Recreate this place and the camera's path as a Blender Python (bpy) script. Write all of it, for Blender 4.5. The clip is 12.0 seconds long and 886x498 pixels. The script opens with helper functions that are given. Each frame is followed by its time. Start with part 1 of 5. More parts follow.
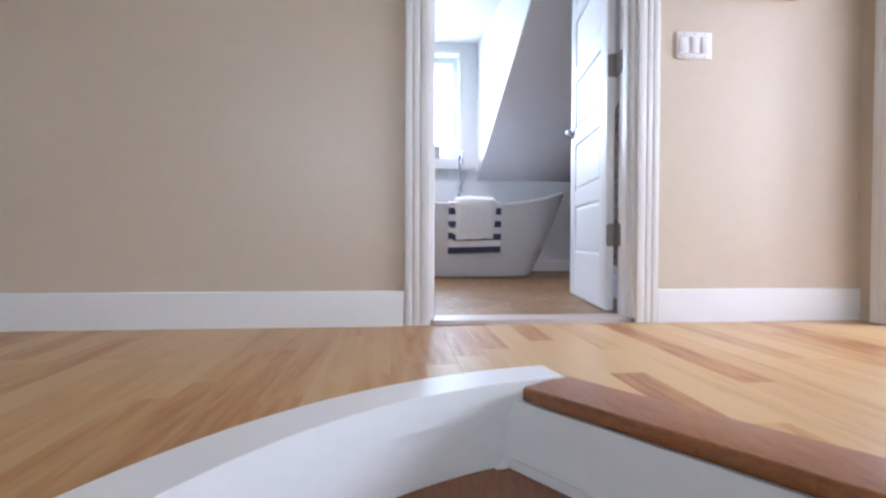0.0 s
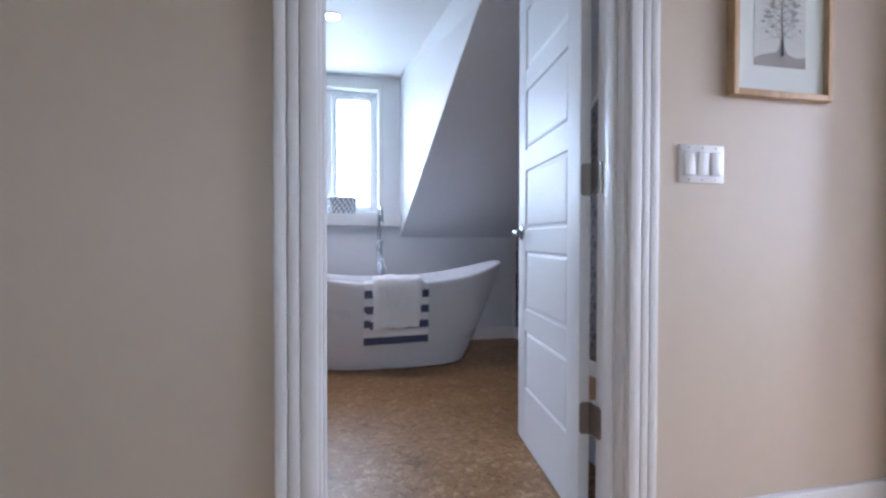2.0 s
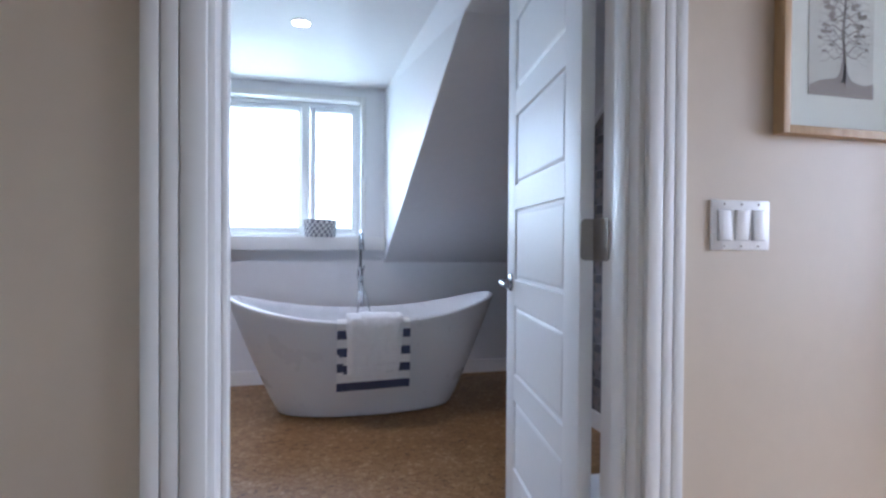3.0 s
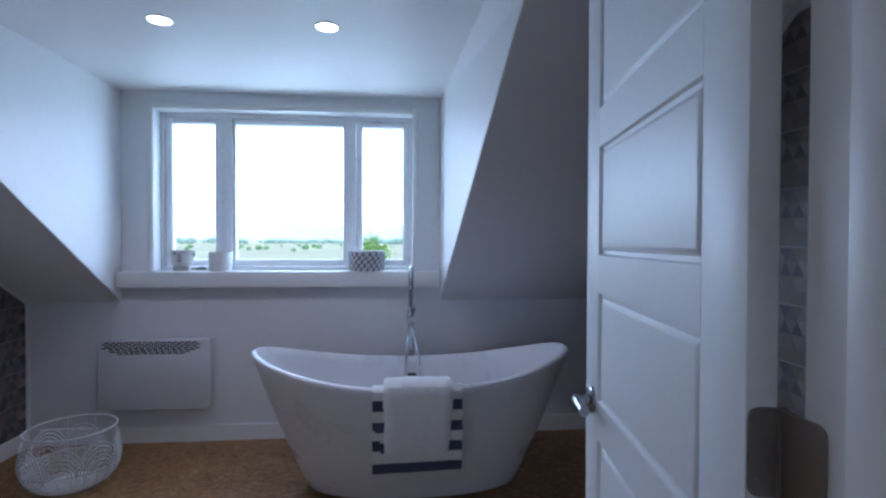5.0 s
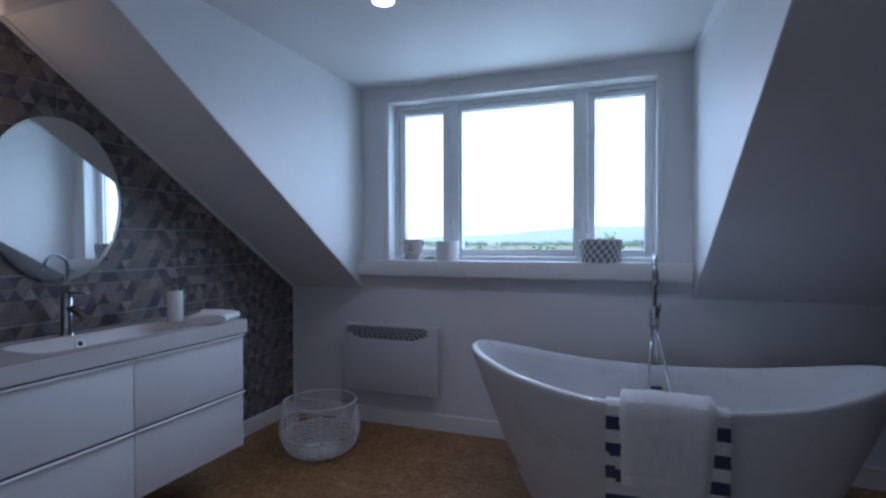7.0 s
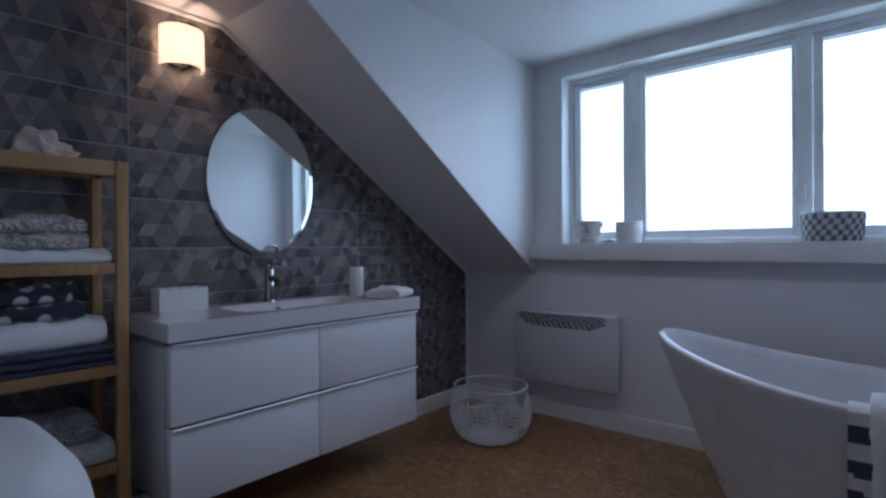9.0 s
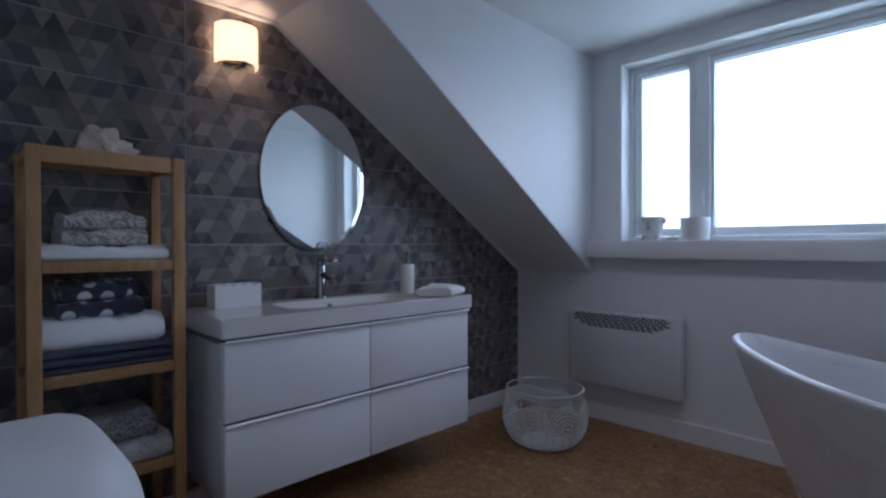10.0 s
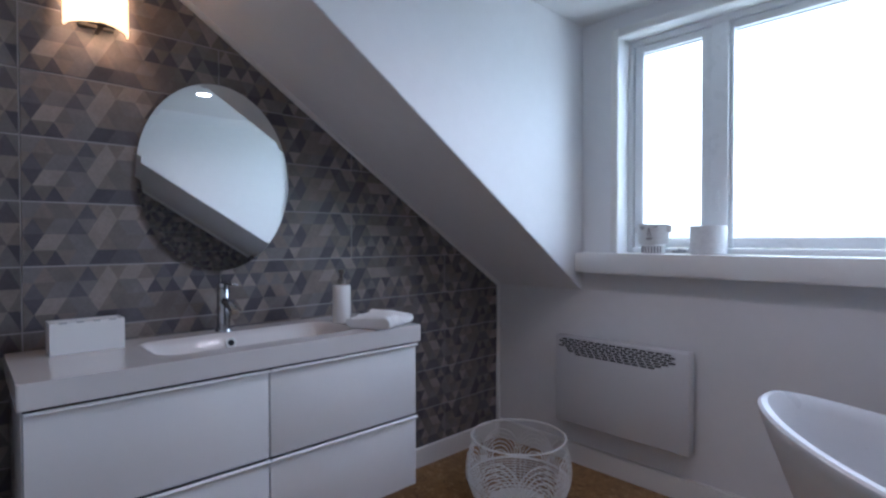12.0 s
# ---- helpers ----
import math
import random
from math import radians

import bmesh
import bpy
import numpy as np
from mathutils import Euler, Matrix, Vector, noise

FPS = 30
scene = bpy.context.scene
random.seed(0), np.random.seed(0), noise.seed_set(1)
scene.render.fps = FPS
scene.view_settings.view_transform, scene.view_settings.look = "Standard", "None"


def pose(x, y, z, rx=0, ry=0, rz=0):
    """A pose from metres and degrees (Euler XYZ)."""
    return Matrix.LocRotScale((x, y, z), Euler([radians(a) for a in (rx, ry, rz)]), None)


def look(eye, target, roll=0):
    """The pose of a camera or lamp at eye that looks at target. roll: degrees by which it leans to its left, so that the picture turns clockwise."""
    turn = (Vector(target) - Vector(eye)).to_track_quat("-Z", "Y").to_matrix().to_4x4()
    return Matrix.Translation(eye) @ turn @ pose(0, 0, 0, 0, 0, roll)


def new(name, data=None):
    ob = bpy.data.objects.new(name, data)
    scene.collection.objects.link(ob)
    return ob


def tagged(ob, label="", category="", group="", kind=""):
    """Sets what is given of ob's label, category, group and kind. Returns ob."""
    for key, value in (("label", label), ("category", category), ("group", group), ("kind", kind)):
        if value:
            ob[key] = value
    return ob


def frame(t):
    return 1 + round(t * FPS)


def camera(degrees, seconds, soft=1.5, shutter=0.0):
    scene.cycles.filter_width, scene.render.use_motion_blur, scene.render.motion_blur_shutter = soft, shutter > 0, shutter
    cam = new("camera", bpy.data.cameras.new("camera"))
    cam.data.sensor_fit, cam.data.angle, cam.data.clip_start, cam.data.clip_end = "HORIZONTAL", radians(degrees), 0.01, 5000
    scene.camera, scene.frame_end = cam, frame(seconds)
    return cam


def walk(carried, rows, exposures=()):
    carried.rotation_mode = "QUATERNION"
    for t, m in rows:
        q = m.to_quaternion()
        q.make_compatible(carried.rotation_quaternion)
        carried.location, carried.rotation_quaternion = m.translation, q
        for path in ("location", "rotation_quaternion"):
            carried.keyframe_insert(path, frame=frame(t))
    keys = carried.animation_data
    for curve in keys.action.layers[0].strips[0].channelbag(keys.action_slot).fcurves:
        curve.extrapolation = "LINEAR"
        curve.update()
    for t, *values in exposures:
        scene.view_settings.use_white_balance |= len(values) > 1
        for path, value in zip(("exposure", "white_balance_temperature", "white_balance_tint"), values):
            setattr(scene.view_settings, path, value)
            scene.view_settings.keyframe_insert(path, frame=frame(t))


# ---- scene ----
cam = camera(81.7, 12.0, soft=2.5)
PATH = [
    (0, (0.141, 0.149, 0.34), (0.34, 2.139, 0.301), 0.2),
    (0.5, (0.164, 0.333, 0.502), (0.443, 2.313, 0.467), 0.1),
    (1, (0.186, 0.528, 0.659), (0.554, 2.493, 0.609), -0.1),
    (1.5, (0.208, 0.717, 0.82), (0.659, 2.665, 0.762), -0.1),
    (2, (0.285, 0.89, 0.918), (0.769, 2.83, 0.881), 0.1),
    (2.5, (0.378, 1.037, 1.045), (0.863, 2.976, 0.991), 0.0),
    (3, (0.467, 1.22, 1.095), (0.951, 3.16, 1.071), 0.4),
    (5, (0.694, 1.801, 1.338), (0.882, 3.792, 1.307), 0.2),
    (5.5, (0.701, 1.953, 1.331), (0.695, 3.953, 1.298), 0.0),
    (6, (0.69, 2.054, 1.315), (0.461, 4.041, 1.282), 0.0),
    (6.5, (0.692, 2.12, 1.29), (0.223, 4.064, 1.258), -0.1),
    (7, (0.688, 2.157, 1.25), (-0.007, 4.032, 1.226), -0.1),
    (7.5, (0.704, 2.194, 1.211), (-0.186, 3.985, 1.191), -0.1),
    (9.5, (0.619, 2.312, 1.104), (-0.743, 3.777, 1.095), -0.3),
    (10, (0.581, 2.337, 1.114), (-0.841, 3.743, 1.098), -0.2),
    (10.5, (0.493, 2.421, 1.102), (-0.981, 3.773, 1.096), -0.2),
    (11, (0.417, 2.555, 1.144), (-1.089, 3.871, 1.128), -0.2),
    (11.5, (0.379, 2.728, 1.193), (-1.125, 4.047, 1.153), -0.2),
    (12, (0.388, 2.93, 1.2), (-1.069, 4.3, 1.165), -0.1),
]
walk(cam, [(t, look(eye, target, roll)) for t, eye, target, roll in PATH],
     exposures=[(0.0, 0.64, 5380, 18), (0.5, 0.42, 5330, 18), (1.5, 0.1, 5200, 19), (2.5, -0.15, 5170, 18), (3.2, -0.3, 5150, 17), (4.8, -1.04, 4850, 18), (5.5, -1.19, 4850, 18), (6.5, -1.6, 4830, 18), (7.0, -1.69, 4840, 18), (7.7, -1.8, 4880, 18), (9.5, -1.8, 4910, 18), (10.5, -1.44, 5150, 19), (12.0, -1.05, 5310, 20)])

# ---- world, sun, large lights ----
world = bpy.data.worlds.new("world")
scene.world = world
world.use_nodes = True
wn = world.node_tree.nodes
sky = wn.new("ShaderNodeTexSky")
sky.sky_type, sky.sun_disc = "NISHITA", False
sky.sun_elevation, sky.sun_rotation = radians(48), radians(200)
sky.air_density, sky.dust_density, sky.ozone_density = 1.0, 3.5, 1.0
wn["Background"].inputs["Strength"].default_value = 0.15
world.node_tree.links.new(sky.outputs["Color"], wn["Background"].inputs["Color"])


def lamp(name, kind, energy, color, m, size=0.1, size_y=None, angle=None):
    d = bpy.data.lights.new(name, kind)
    d.energy, d.color = energy, color
    if kind == "AREA":
        d.shape, d.size, d.size_y = "RECTANGLE", size, size_y or size
    if kind == "SUN":
        d.angle = radians(angle)
    if kind in ("POINT", "SPOT"):
        d.shadow_soft_size = size
    ob = new(name, d)
    ob.matrix_world = m
    return ob


lamp("sun", "SUN", 2.5, (1.0, 0.95, 0.88), look((60, -160, 190), (0, 0, 0)), angle=0.6)
lamp("dormer_daylight", "AREA", 50, (0.72, 0.85, 1.0), look((-0.03, 5.72, 1.76), (-0.03, 3.6, 0.62)), 1.66, 1.0)
lamp("dormer_field_light", "AREA", 11, (0.90, 1.0, 0.64), look((-0.03, 5.72, 1.5), (-0.03, 3.0, 2.5)), 1.66, 0.6)
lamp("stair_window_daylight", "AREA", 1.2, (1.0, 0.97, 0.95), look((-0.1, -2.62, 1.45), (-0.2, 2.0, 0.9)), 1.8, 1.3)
lamp("side_room_daylight", "AREA", 69, (0.95, 0.96, 1.0), look((3.95, 1.35, 1.4), (2.0, 1.55, 1.0)), 1.1, 1.4)


# ---- helpers for building ----
def mesh_of(bm, name, smooth=True):
    bmesh.ops.recalc_face_normals(bm, faces=bm.faces)
    me = bpy.data.meshes.new(name)
    bm.to_mesh(me)
    bm.free()
    if smooth:
        me.polygons.foreach_set("use_smooth", [True] * len(me.polygons))
        me.set_sharp_from_angle(angle=radians(34))
    return me


def part(name, bm, material, parent=None, label="", local=False, smooth=True):
    """One mesh object under a thing or part; bm is in world coordinates unless local."""
    me = mesh_of(bm, name, smooth)
    for mt in (material if isinstance(material, (list, tuple)) else (material,)):
        me.materials.append(mt)
    ob = new(name, me)
    if parent:
        ob.parent = parent
        if not local:
            m = Matrix.Identity(4)
            p = parent
            while p:
                m = p.matrix_basis @ m
                p = p.parent
            me.transform(m.inverted())
    return tagged(ob, label=label)


def thing(name, label, category, at=(0, 0, 0), rz=0, group=""):
    ob = new(name)
    ob.empty_display_size = 0.1
    ob.matrix_basis = pose(at[0], at[1], at[2], 0, 0, rz)
    return tagged(ob, label, category, group)


def structure(name, bm, material, label, category, smooth=True):
    return tagged(part(name, bm, material, smooth=smooth), label, category, kind="structure")


def box(bm, x0, x1, y0, y1, z0, z1, bevel=0.0, segs=2, mat=0):
    vs = [bm.verts.new(p) for p in ((x0, y0, z0), (x1, y0, z0), (x1, y1, z0), (x0, y1, z0), (x0, y0, z1), (x1, y0, z1), (x1, y1, z1), (x0, y1, z1))]
    fs = [bm.faces.new([vs[i] for i in f]) for f in ((3, 2, 1, 0), (4, 5, 6, 7), (0, 1, 5, 4), (1, 2, 6, 5), (2, 3, 7, 6), (3, 0, 4, 7))]
    for f in fs:
        f.material_index = mat
    if bevel:
        es = list({e for f in fs for e in f.edges})
        r = bmesh.ops.bevel(bm, geom=es, offset=bevel, segments=segs, affect="EDGES", profile=0.5)
        for f in r["faces"]:
            f.material_index = mat
    return bm


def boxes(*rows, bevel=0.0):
    bm = bmesh.new()
    for r in rows:
        box(bm, *r, bevel=bevel)
    return bm


def prism(poly, axis, a, b, chamfer=0.0):
    """A slab from a flat outline: axis x takes (y, z), axis y takes (x, z), axis z takes (x, y). b is the shown side when chamfered."""
    def at(p, d):
        return {"x": (d, p[0], p[1]), "y": (p[0], d, p[1]), "z": (p[0], p[1], d)}[axis]
    bm = bmesh.new()
    n = len(poly)
    lo = [bm.verts.new(at(p, a)) for p in poly]
    rings = [lo]
    if chamfer:
        cx, cy = sum(p[0] for p in poly) / n, sum(p[1] for p in poly) / n
        s = 1 if b > a else -1
        rings.append([bm.verts.new(at(p, b - s * chamfer)) for p in poly])
        ins = []
        for p in poly:
            d = Vector((cx - p[0], cy - p[1]))
            d = d / max(abs(d.x), abs(d.y)) * chamfer
            ins.append((p[0] + d.x, p[1] + d.y))
        rings.append([bm.verts.new(at(p, b)) for p in ins])
    else:
        rings.append([bm.verts.new(at(p, b)) for p in poly])
    bm.faces.new(lo)
    bm.faces.new(rings[-1])
    for r0, r1 in zip(rings, rings[1:]):
        for i in range(n):
            bm.faces.new((r0[i], r0[(i + 1) % n], r1[(i + 1) % n], r1[i]))
    return bm


def clip(poly, nx, ny, c):
    """The part of a flat outline where nx * u + ny * v <= c."""
    out = []
    for p, q in zip(poly, poly[1:] + poly[:1]):
        dp, dq = nx * p[0] + ny * p[1] - c, nx * q[0] + ny * q[1] - c
        if dp <= 0:
            out.append(p)
        if dp * dq < 0:
            k = dp / (dp - dq)
            out.append((p[0] + (q[0] - p[0]) * k, p[1] + (q[1] - p[1]) * k))
    return out


def lathe(profile, segs=40, at=(0, 0, 0), bm=None, close=False):
    """Turned shape round z from (radius, z) pairs."""
    bm = bm or bmesh.new()
    rings = []
    for r, z in profile:
        if r < 1e-5:
            rings.append([bm.verts.new((at[0], at[1], at[2] + z))])
        else:
            rings.append([bm.verts.new((at[0] + r * math.cos(2 * math.pi * i / segs), at[1] + r * math.sin(2 * math.pi * i / segs), at[2] + z)) for i in range(segs)])
    pairs = list(zip(rings, rings[1:])) + ([(rings[-1], rings[0])] if close else [])
    for a, b in pairs:
        for i in range(segs):
            j = (i + 1) % segs
            if len(a) == 1 and len(b) > 1:
                bm.faces.new((a[0], b[i], b[j]))
            elif len(b) == 1 and len(a) > 1:
                bm.faces.new((a[i], a[j], b[0]))
            elif len(a) > 1:
                bm.faces.new((a[i], a[j], b[j], b[i]))
    return bm


def tube(bm, pts, r, segs=8, closed=False):
    """A round bar along points; r is one radius or one for each point."""
    pts = [Vector(p) for p in pts]
    n = len(pts)
    rings = []
    up = Vector((0.13, 0.21, 0.97))
    for i, p in enumerate(pts):
        a = pts[(i - 1) % n] if closed or i else p
        b = pts[(i + 1) % n] if closed or i < n - 1 else p
        d = (b - a).normalized()
        u = d.cross(up)
        u = (u if u.length > 0.05 else d.cross(Vector((1, 0, 0)))).normalized()
        v = d.cross(u)
        rr = r[i] if isinstance(r, (list, tuple)) else r
        rings.append([bm.verts.new(p + (u * math.cos(2 * math.pi * k / segs) + v * math.sin(2 * math.pi * k / segs)) * rr) for k in range(segs)])
    for i in range(n if closed else n - 1):
        a, b = rings[i], rings[(i + 1) % n]
        for k in range(segs):
            bm.faces.new((a[k], a[(k + 1) % segs], b[(k + 1) % segs], b[k]))
    if not closed:
        bm.faces.new(rings[0])
        bm.faces.new(rings[-1])
    return bm


def sheet(rows, thick):
    """A cloth-like slab: a grid of points with a second skin below it."""
    bm = bmesh.new()
    grid = [[bm.verts.new(p) for p in r] for r in rows]
    for a, b in zip(grid, grid[1:]):
        for i in range(len(a) - 1):
            bm.faces.new((a[i], a[i + 1], b[i + 1], b[i]))
    bm.normal_update()
    bmesh.ops.solidify(bm, geom=bm.faces[:], thickness=thick)
    return bm


# ---- materials ----
def mat(name, color, rough=0.5, metal=0.0, spec=0.5, var=0.0, var_scale=6.0, bump=0.0, bump_scale=120.0, coat=0.0, sheen=0.0):
    """A painted or plain surface: base colour with two scales of variation and a fine relief."""
    m = bpy.data.materials.new(name)
    m.use_nodes = True
    t = m.node_tree
    b = t.nodes["Principled BSDF"]
    b.inputs["Roughness"].default_value, b.inputs["Metallic"].default_value = rough, metal
    b.inputs["Specular IOR Level"].default_value, b.inputs["Coat Weight"].default_value = spec, coat
    b.inputs["Sheen Weight"].default_value = sheen
    b.inputs["Base Color"].default_value = (*color, 1)
    co = t.nodes.new("ShaderNodeTexCoord")
    if var:
        n1, n2, mx, hs = (t.nodes.new(k) for k in ("ShaderNodeTexNoise", "ShaderNodeTexNoise", "ShaderNodeMath", "ShaderNodeHueSaturation"))
        n1.inputs["Scale"].default_value, n2.inputs["Scale"].default_value = var_scale, var_scale * 14
        n1.inputs["Detail"].default_value = n2.inputs["Detail"].default_value = 3
        mx.operation = "ADD"
        mr = t.nodes.new("ShaderNodeMapRange")
        mr.inputs["From Min"].default_value, mr.inputs["From Max"].default_value = 0.6, 1.4
        mr.inputs["To Min"].default_value, mr.inputs["To Max"].default_value = 1 - var, 1 + var
        for n in (n1, n2):
            t.links.new(co.outputs["Object"], n.inputs["Vector"])
        t.links.new(n1.outputs["Fac"], mx.inputs[0])
        t.links.new(n2.outputs["Fac"], mx.inputs[1])
        t.links.new(mx.outputs[0], mr.inputs["Value"])
        t.links.new(mr.outputs[0], hs.inputs["Value"])
        hs.inputs["Color"].default_value = (*color, 1)
        t.links.new(hs.outputs[0], b.inputs["Base Color"])
        rr = t.nodes.new("ShaderNodeMapRange")
        rr.inputs["From Min"].default_value, rr.inputs["From Max"].default_value = 0.3, 0.7
        rr.inputs["To Min"].default_value, rr.inputs["To Max"].default_value = rough * 0.85, min(1, rough * 1.15)
        t.links.new(n1.outputs["Fac"], rr.inputs["Value"])
        t.links.new(rr.outputs[0], b.inputs["Roughness"])
    if bump:
        nb, bp = t.nodes.new("ShaderNodeTexNoise"), t.nodes.new("ShaderNodeBump")
        nb.inputs["Scale"].default_value, nb.inputs["Detail"].default_value = bump_scale, 4
        bp.inputs["Strength"].default_value, bp.inputs["Distance"].default_value = bump, 0.002
        t.links.new(co.outputs["Object"], nb.inputs["Vector"])
        t.links.new(nb.outputs["Fac"], bp.inputs["Height"])
        t.links.new(bp.outputs["Normal"], b.inputs["Normal"])
    return m


def ramp(t, stops, constant=False):
    r = t.nodes.new("ShaderNodeValToRGB")
    r.color_ramp.interpolation = "CONSTANT" if constant else "LINEAR"
    while len(r.color_ramp.elements) < len(stops):
        r.color_ramp.elements.new(0.5)
    for e, (p, c) in zip(r.color_ramp.elements, stops):
        e.position, e.color = p, (*c, 1)
    return r


def wood(name, stops, stretch, scale=1.0, rough=0.4, coat=0.0, random_tone=0.35, knots=False):
    """Grain drawn out along one axis, toned piece by piece."""
    m = mat(name, stops[0][1], rough, coat=coat)
    t = m.node_tree
    b = t.nodes["Principled BSDF"]
    co, mp, n1, wv, oi, ad, ml = (t.nodes.new(k) for k in ("ShaderNodeTexCoord", "ShaderNodeMapping", "ShaderNodeTexNoise", "ShaderNodeTexNoise", "ShaderNodeObjectInfo", "ShaderNodeMath", "ShaderNodeMath"))
    mp.inputs["Scale"].default_value = stretch
    of = t.nodes.new("ShaderNodeVectorMath")
    of.operation = "MULTIPLY_ADD"
    cb = t.nodes.new("ShaderNodeCombineXYZ")
    for k in ("X", "Y", "Z"):
        t.links.new(oi.outputs["Random"], cb.inputs[k])
    of.inputs[1].default_value = (37, 23, 41)
    t.links.new(cb.outputs[0], of.inputs[0])
    t.links.new(co.outputs["Object"], of.inputs[2])
    t.links.new(of.outputs[0], mp.inputs["Vector"])
    n1.inputs["Scale"].default_value, n1.inputs["Detail"].default_value, n1.inputs["Distortion"].default_value = 3 * scale, 6, 0.6
    wv.inputs["Scale"].default_value, wv.inputs["Detail"].default_value = 22 * scale, 3
    for n in (n1, wv):
        t.links.new(mp.outputs[0], n.inputs["Vector"])
    ml.operation = "MULTIPLY_ADD"
    ml.inputs[1].default_value, ml.inputs[2].default_value = random_tone, -random_tone / 2
    t.links.new(oi.outputs["Random"], ml.inputs[0])
    t.links.new(n1.outputs["Fac"], ad.inputs[0])
    t.links.new(ml.outputs[0], ad.inputs[1])
    a2 = t.nodes.new("ShaderNodeMath")
    a2.operation = "MULTIPLY_ADD"
    a2.inputs[1].default_value = 0.25
    t.links.new(wv.outputs["Fac"], a2.inputs[0])
    t.links.new(ad.outputs[0], a2.inputs[2])
    r = ramp(t, stops)
    t.links.new(a2.outputs[0], r.inputs["Fac"])
    t.links.new(r.outputs["Color"], b.inputs["Base Color"])
    bp = t.nodes.new("ShaderNodeBump")
    bp.inputs["Strength"].default_value, bp.inputs["Distance"].default_value = 0.12, 0.001
    t.links.new(wv.outputs["Fac"], bp.inputs["Height"])
    t.links.new(bp.outputs["Normal"], b.inputs["Normal"])
    return m


def mosaic(name, side, dark=1.0, rows=4, seed=0.0):
    """Printed triangles in greys, taupes and slate blues, some pairs joined into rhombs; every course of tiles carries the same print."""
    m = mat(name, (0.2, 0.2, 0.2), 0.43, spec=0.45)
    t = m.node_tree
    b = t.nodes["Principled BSDF"]

    def math_node(op, *ins):
        n = t.nodes.new("ShaderNodeMath")
        n.operation = op
        for i, v in enumerate(ins):
            if isinstance(v, (int, float)):
                n.inputs[i].default_value = v
            else:
                t.links.new(v, n.inputs[i])
        return n.outputs[0]
    co, sp = t.nodes.new("ShaderNodeTexCoord"), t.nodes.new("ShaderNodeSeparateXYZ")
    t.links.new(co.outputs["Object"], sp.inputs[0])
    course = math_node("FRACT", math_node("MULTIPLY", math_node("ADD", sp.outputs["Z"], -0.1065), 1 / 0.2025))
    v = math_node("MULTIPLY", course, float(rows))
    p = math_node("SUBTRACT", math_node("MULTIPLY", math_node("ADD", sp.outputs["Y"], -3.063), 1 / side), math_node("MULTIPLY", v, 0.5))
    i, j = math_node("FLOOR", p), math_node("FLOOR", v)
    tri = math_node("GREATER_THAN", math_node("ADD", math_node("FRACT", p), math_node("FRACT", v)), 1.0)

    def rnd(third):
        c, w = t.nodes.new("ShaderNodeCombineXYZ"), t.nodes.new("ShaderNodeTexWhiteNoise")
        w.noise_dimensions = "4D"
        w.inputs["W"].default_value = seed
        t.links.new(i, c.inputs["X"])
        t.links.new(j, c.inputs["Y"])
        if isinstance(third, (int, float)):
            c.inputs["Z"].default_value = third
        else:
            t.links.new(third, c.inputs["Z"])
        t.links.new(c.outputs[0], w.inputs["Vector"])
        return w.outputs["Value"]
    joined = math_node("LESS_THAN", rnd(7.0), 0.1)
    pick = math_node("ADD", math_node("MULTIPLY", joined, rnd(3.0)), math_node("MULTIPLY", math_node("SUBTRACT", 1.0, joined), rnd(tri)))
    stops = [(0.0, (0.088, 0.085, 0.100)), (0.15, (0.128, 0.121, 0.136)), (0.3, (0.198, 0.174, 0.166)), (0.44, (0.245, 0.207, 0.188)), (0.58, (0.182, 0.154, 0.142)), (0.7, (0.215, 0.198, 0.200)), (0.84, (0.335, 0.292, 0.264))]
    r = ramp(t, [(q, tuple(k * dark for k in c)) for q, c in stops], True)
    t.links.new(pick, r.inputs["Fac"])
    n1, n2, mx, m2 = t.nodes.new("ShaderNodeTexNoise"), t.nodes.new("ShaderNodeTexNoise"), t.nodes.new("ShaderNodeMix"), t.nodes.new("ShaderNodeMix")
    n1.inputs["Scale"].default_value, n1.inputs["Detail"].default_value = 14, 8
    n2.inputs["Scale"].default_value, n2.inputs["Detail"].default_value = 120, 4
    for mix, no, k in ((mx, n1, 0.32), (m2, n2, 0.22)):
        mix.data_type, mix.blend_type = "RGBA", "OVERLAY"
        mix.inputs["Factor"].default_value = k
        t.links.new(co.outputs["Object"], no.inputs["Vector"])
        t.links.new(no.outputs["Fac"], mix.inputs[7])
    t.links.new(r.outputs["Color"], mx.inputs[6])
    t.links.new(mx.outputs[2], m2.inputs[6])
    t.links.new(m2.outputs[2], b.inputs["Base Color"])
    return m


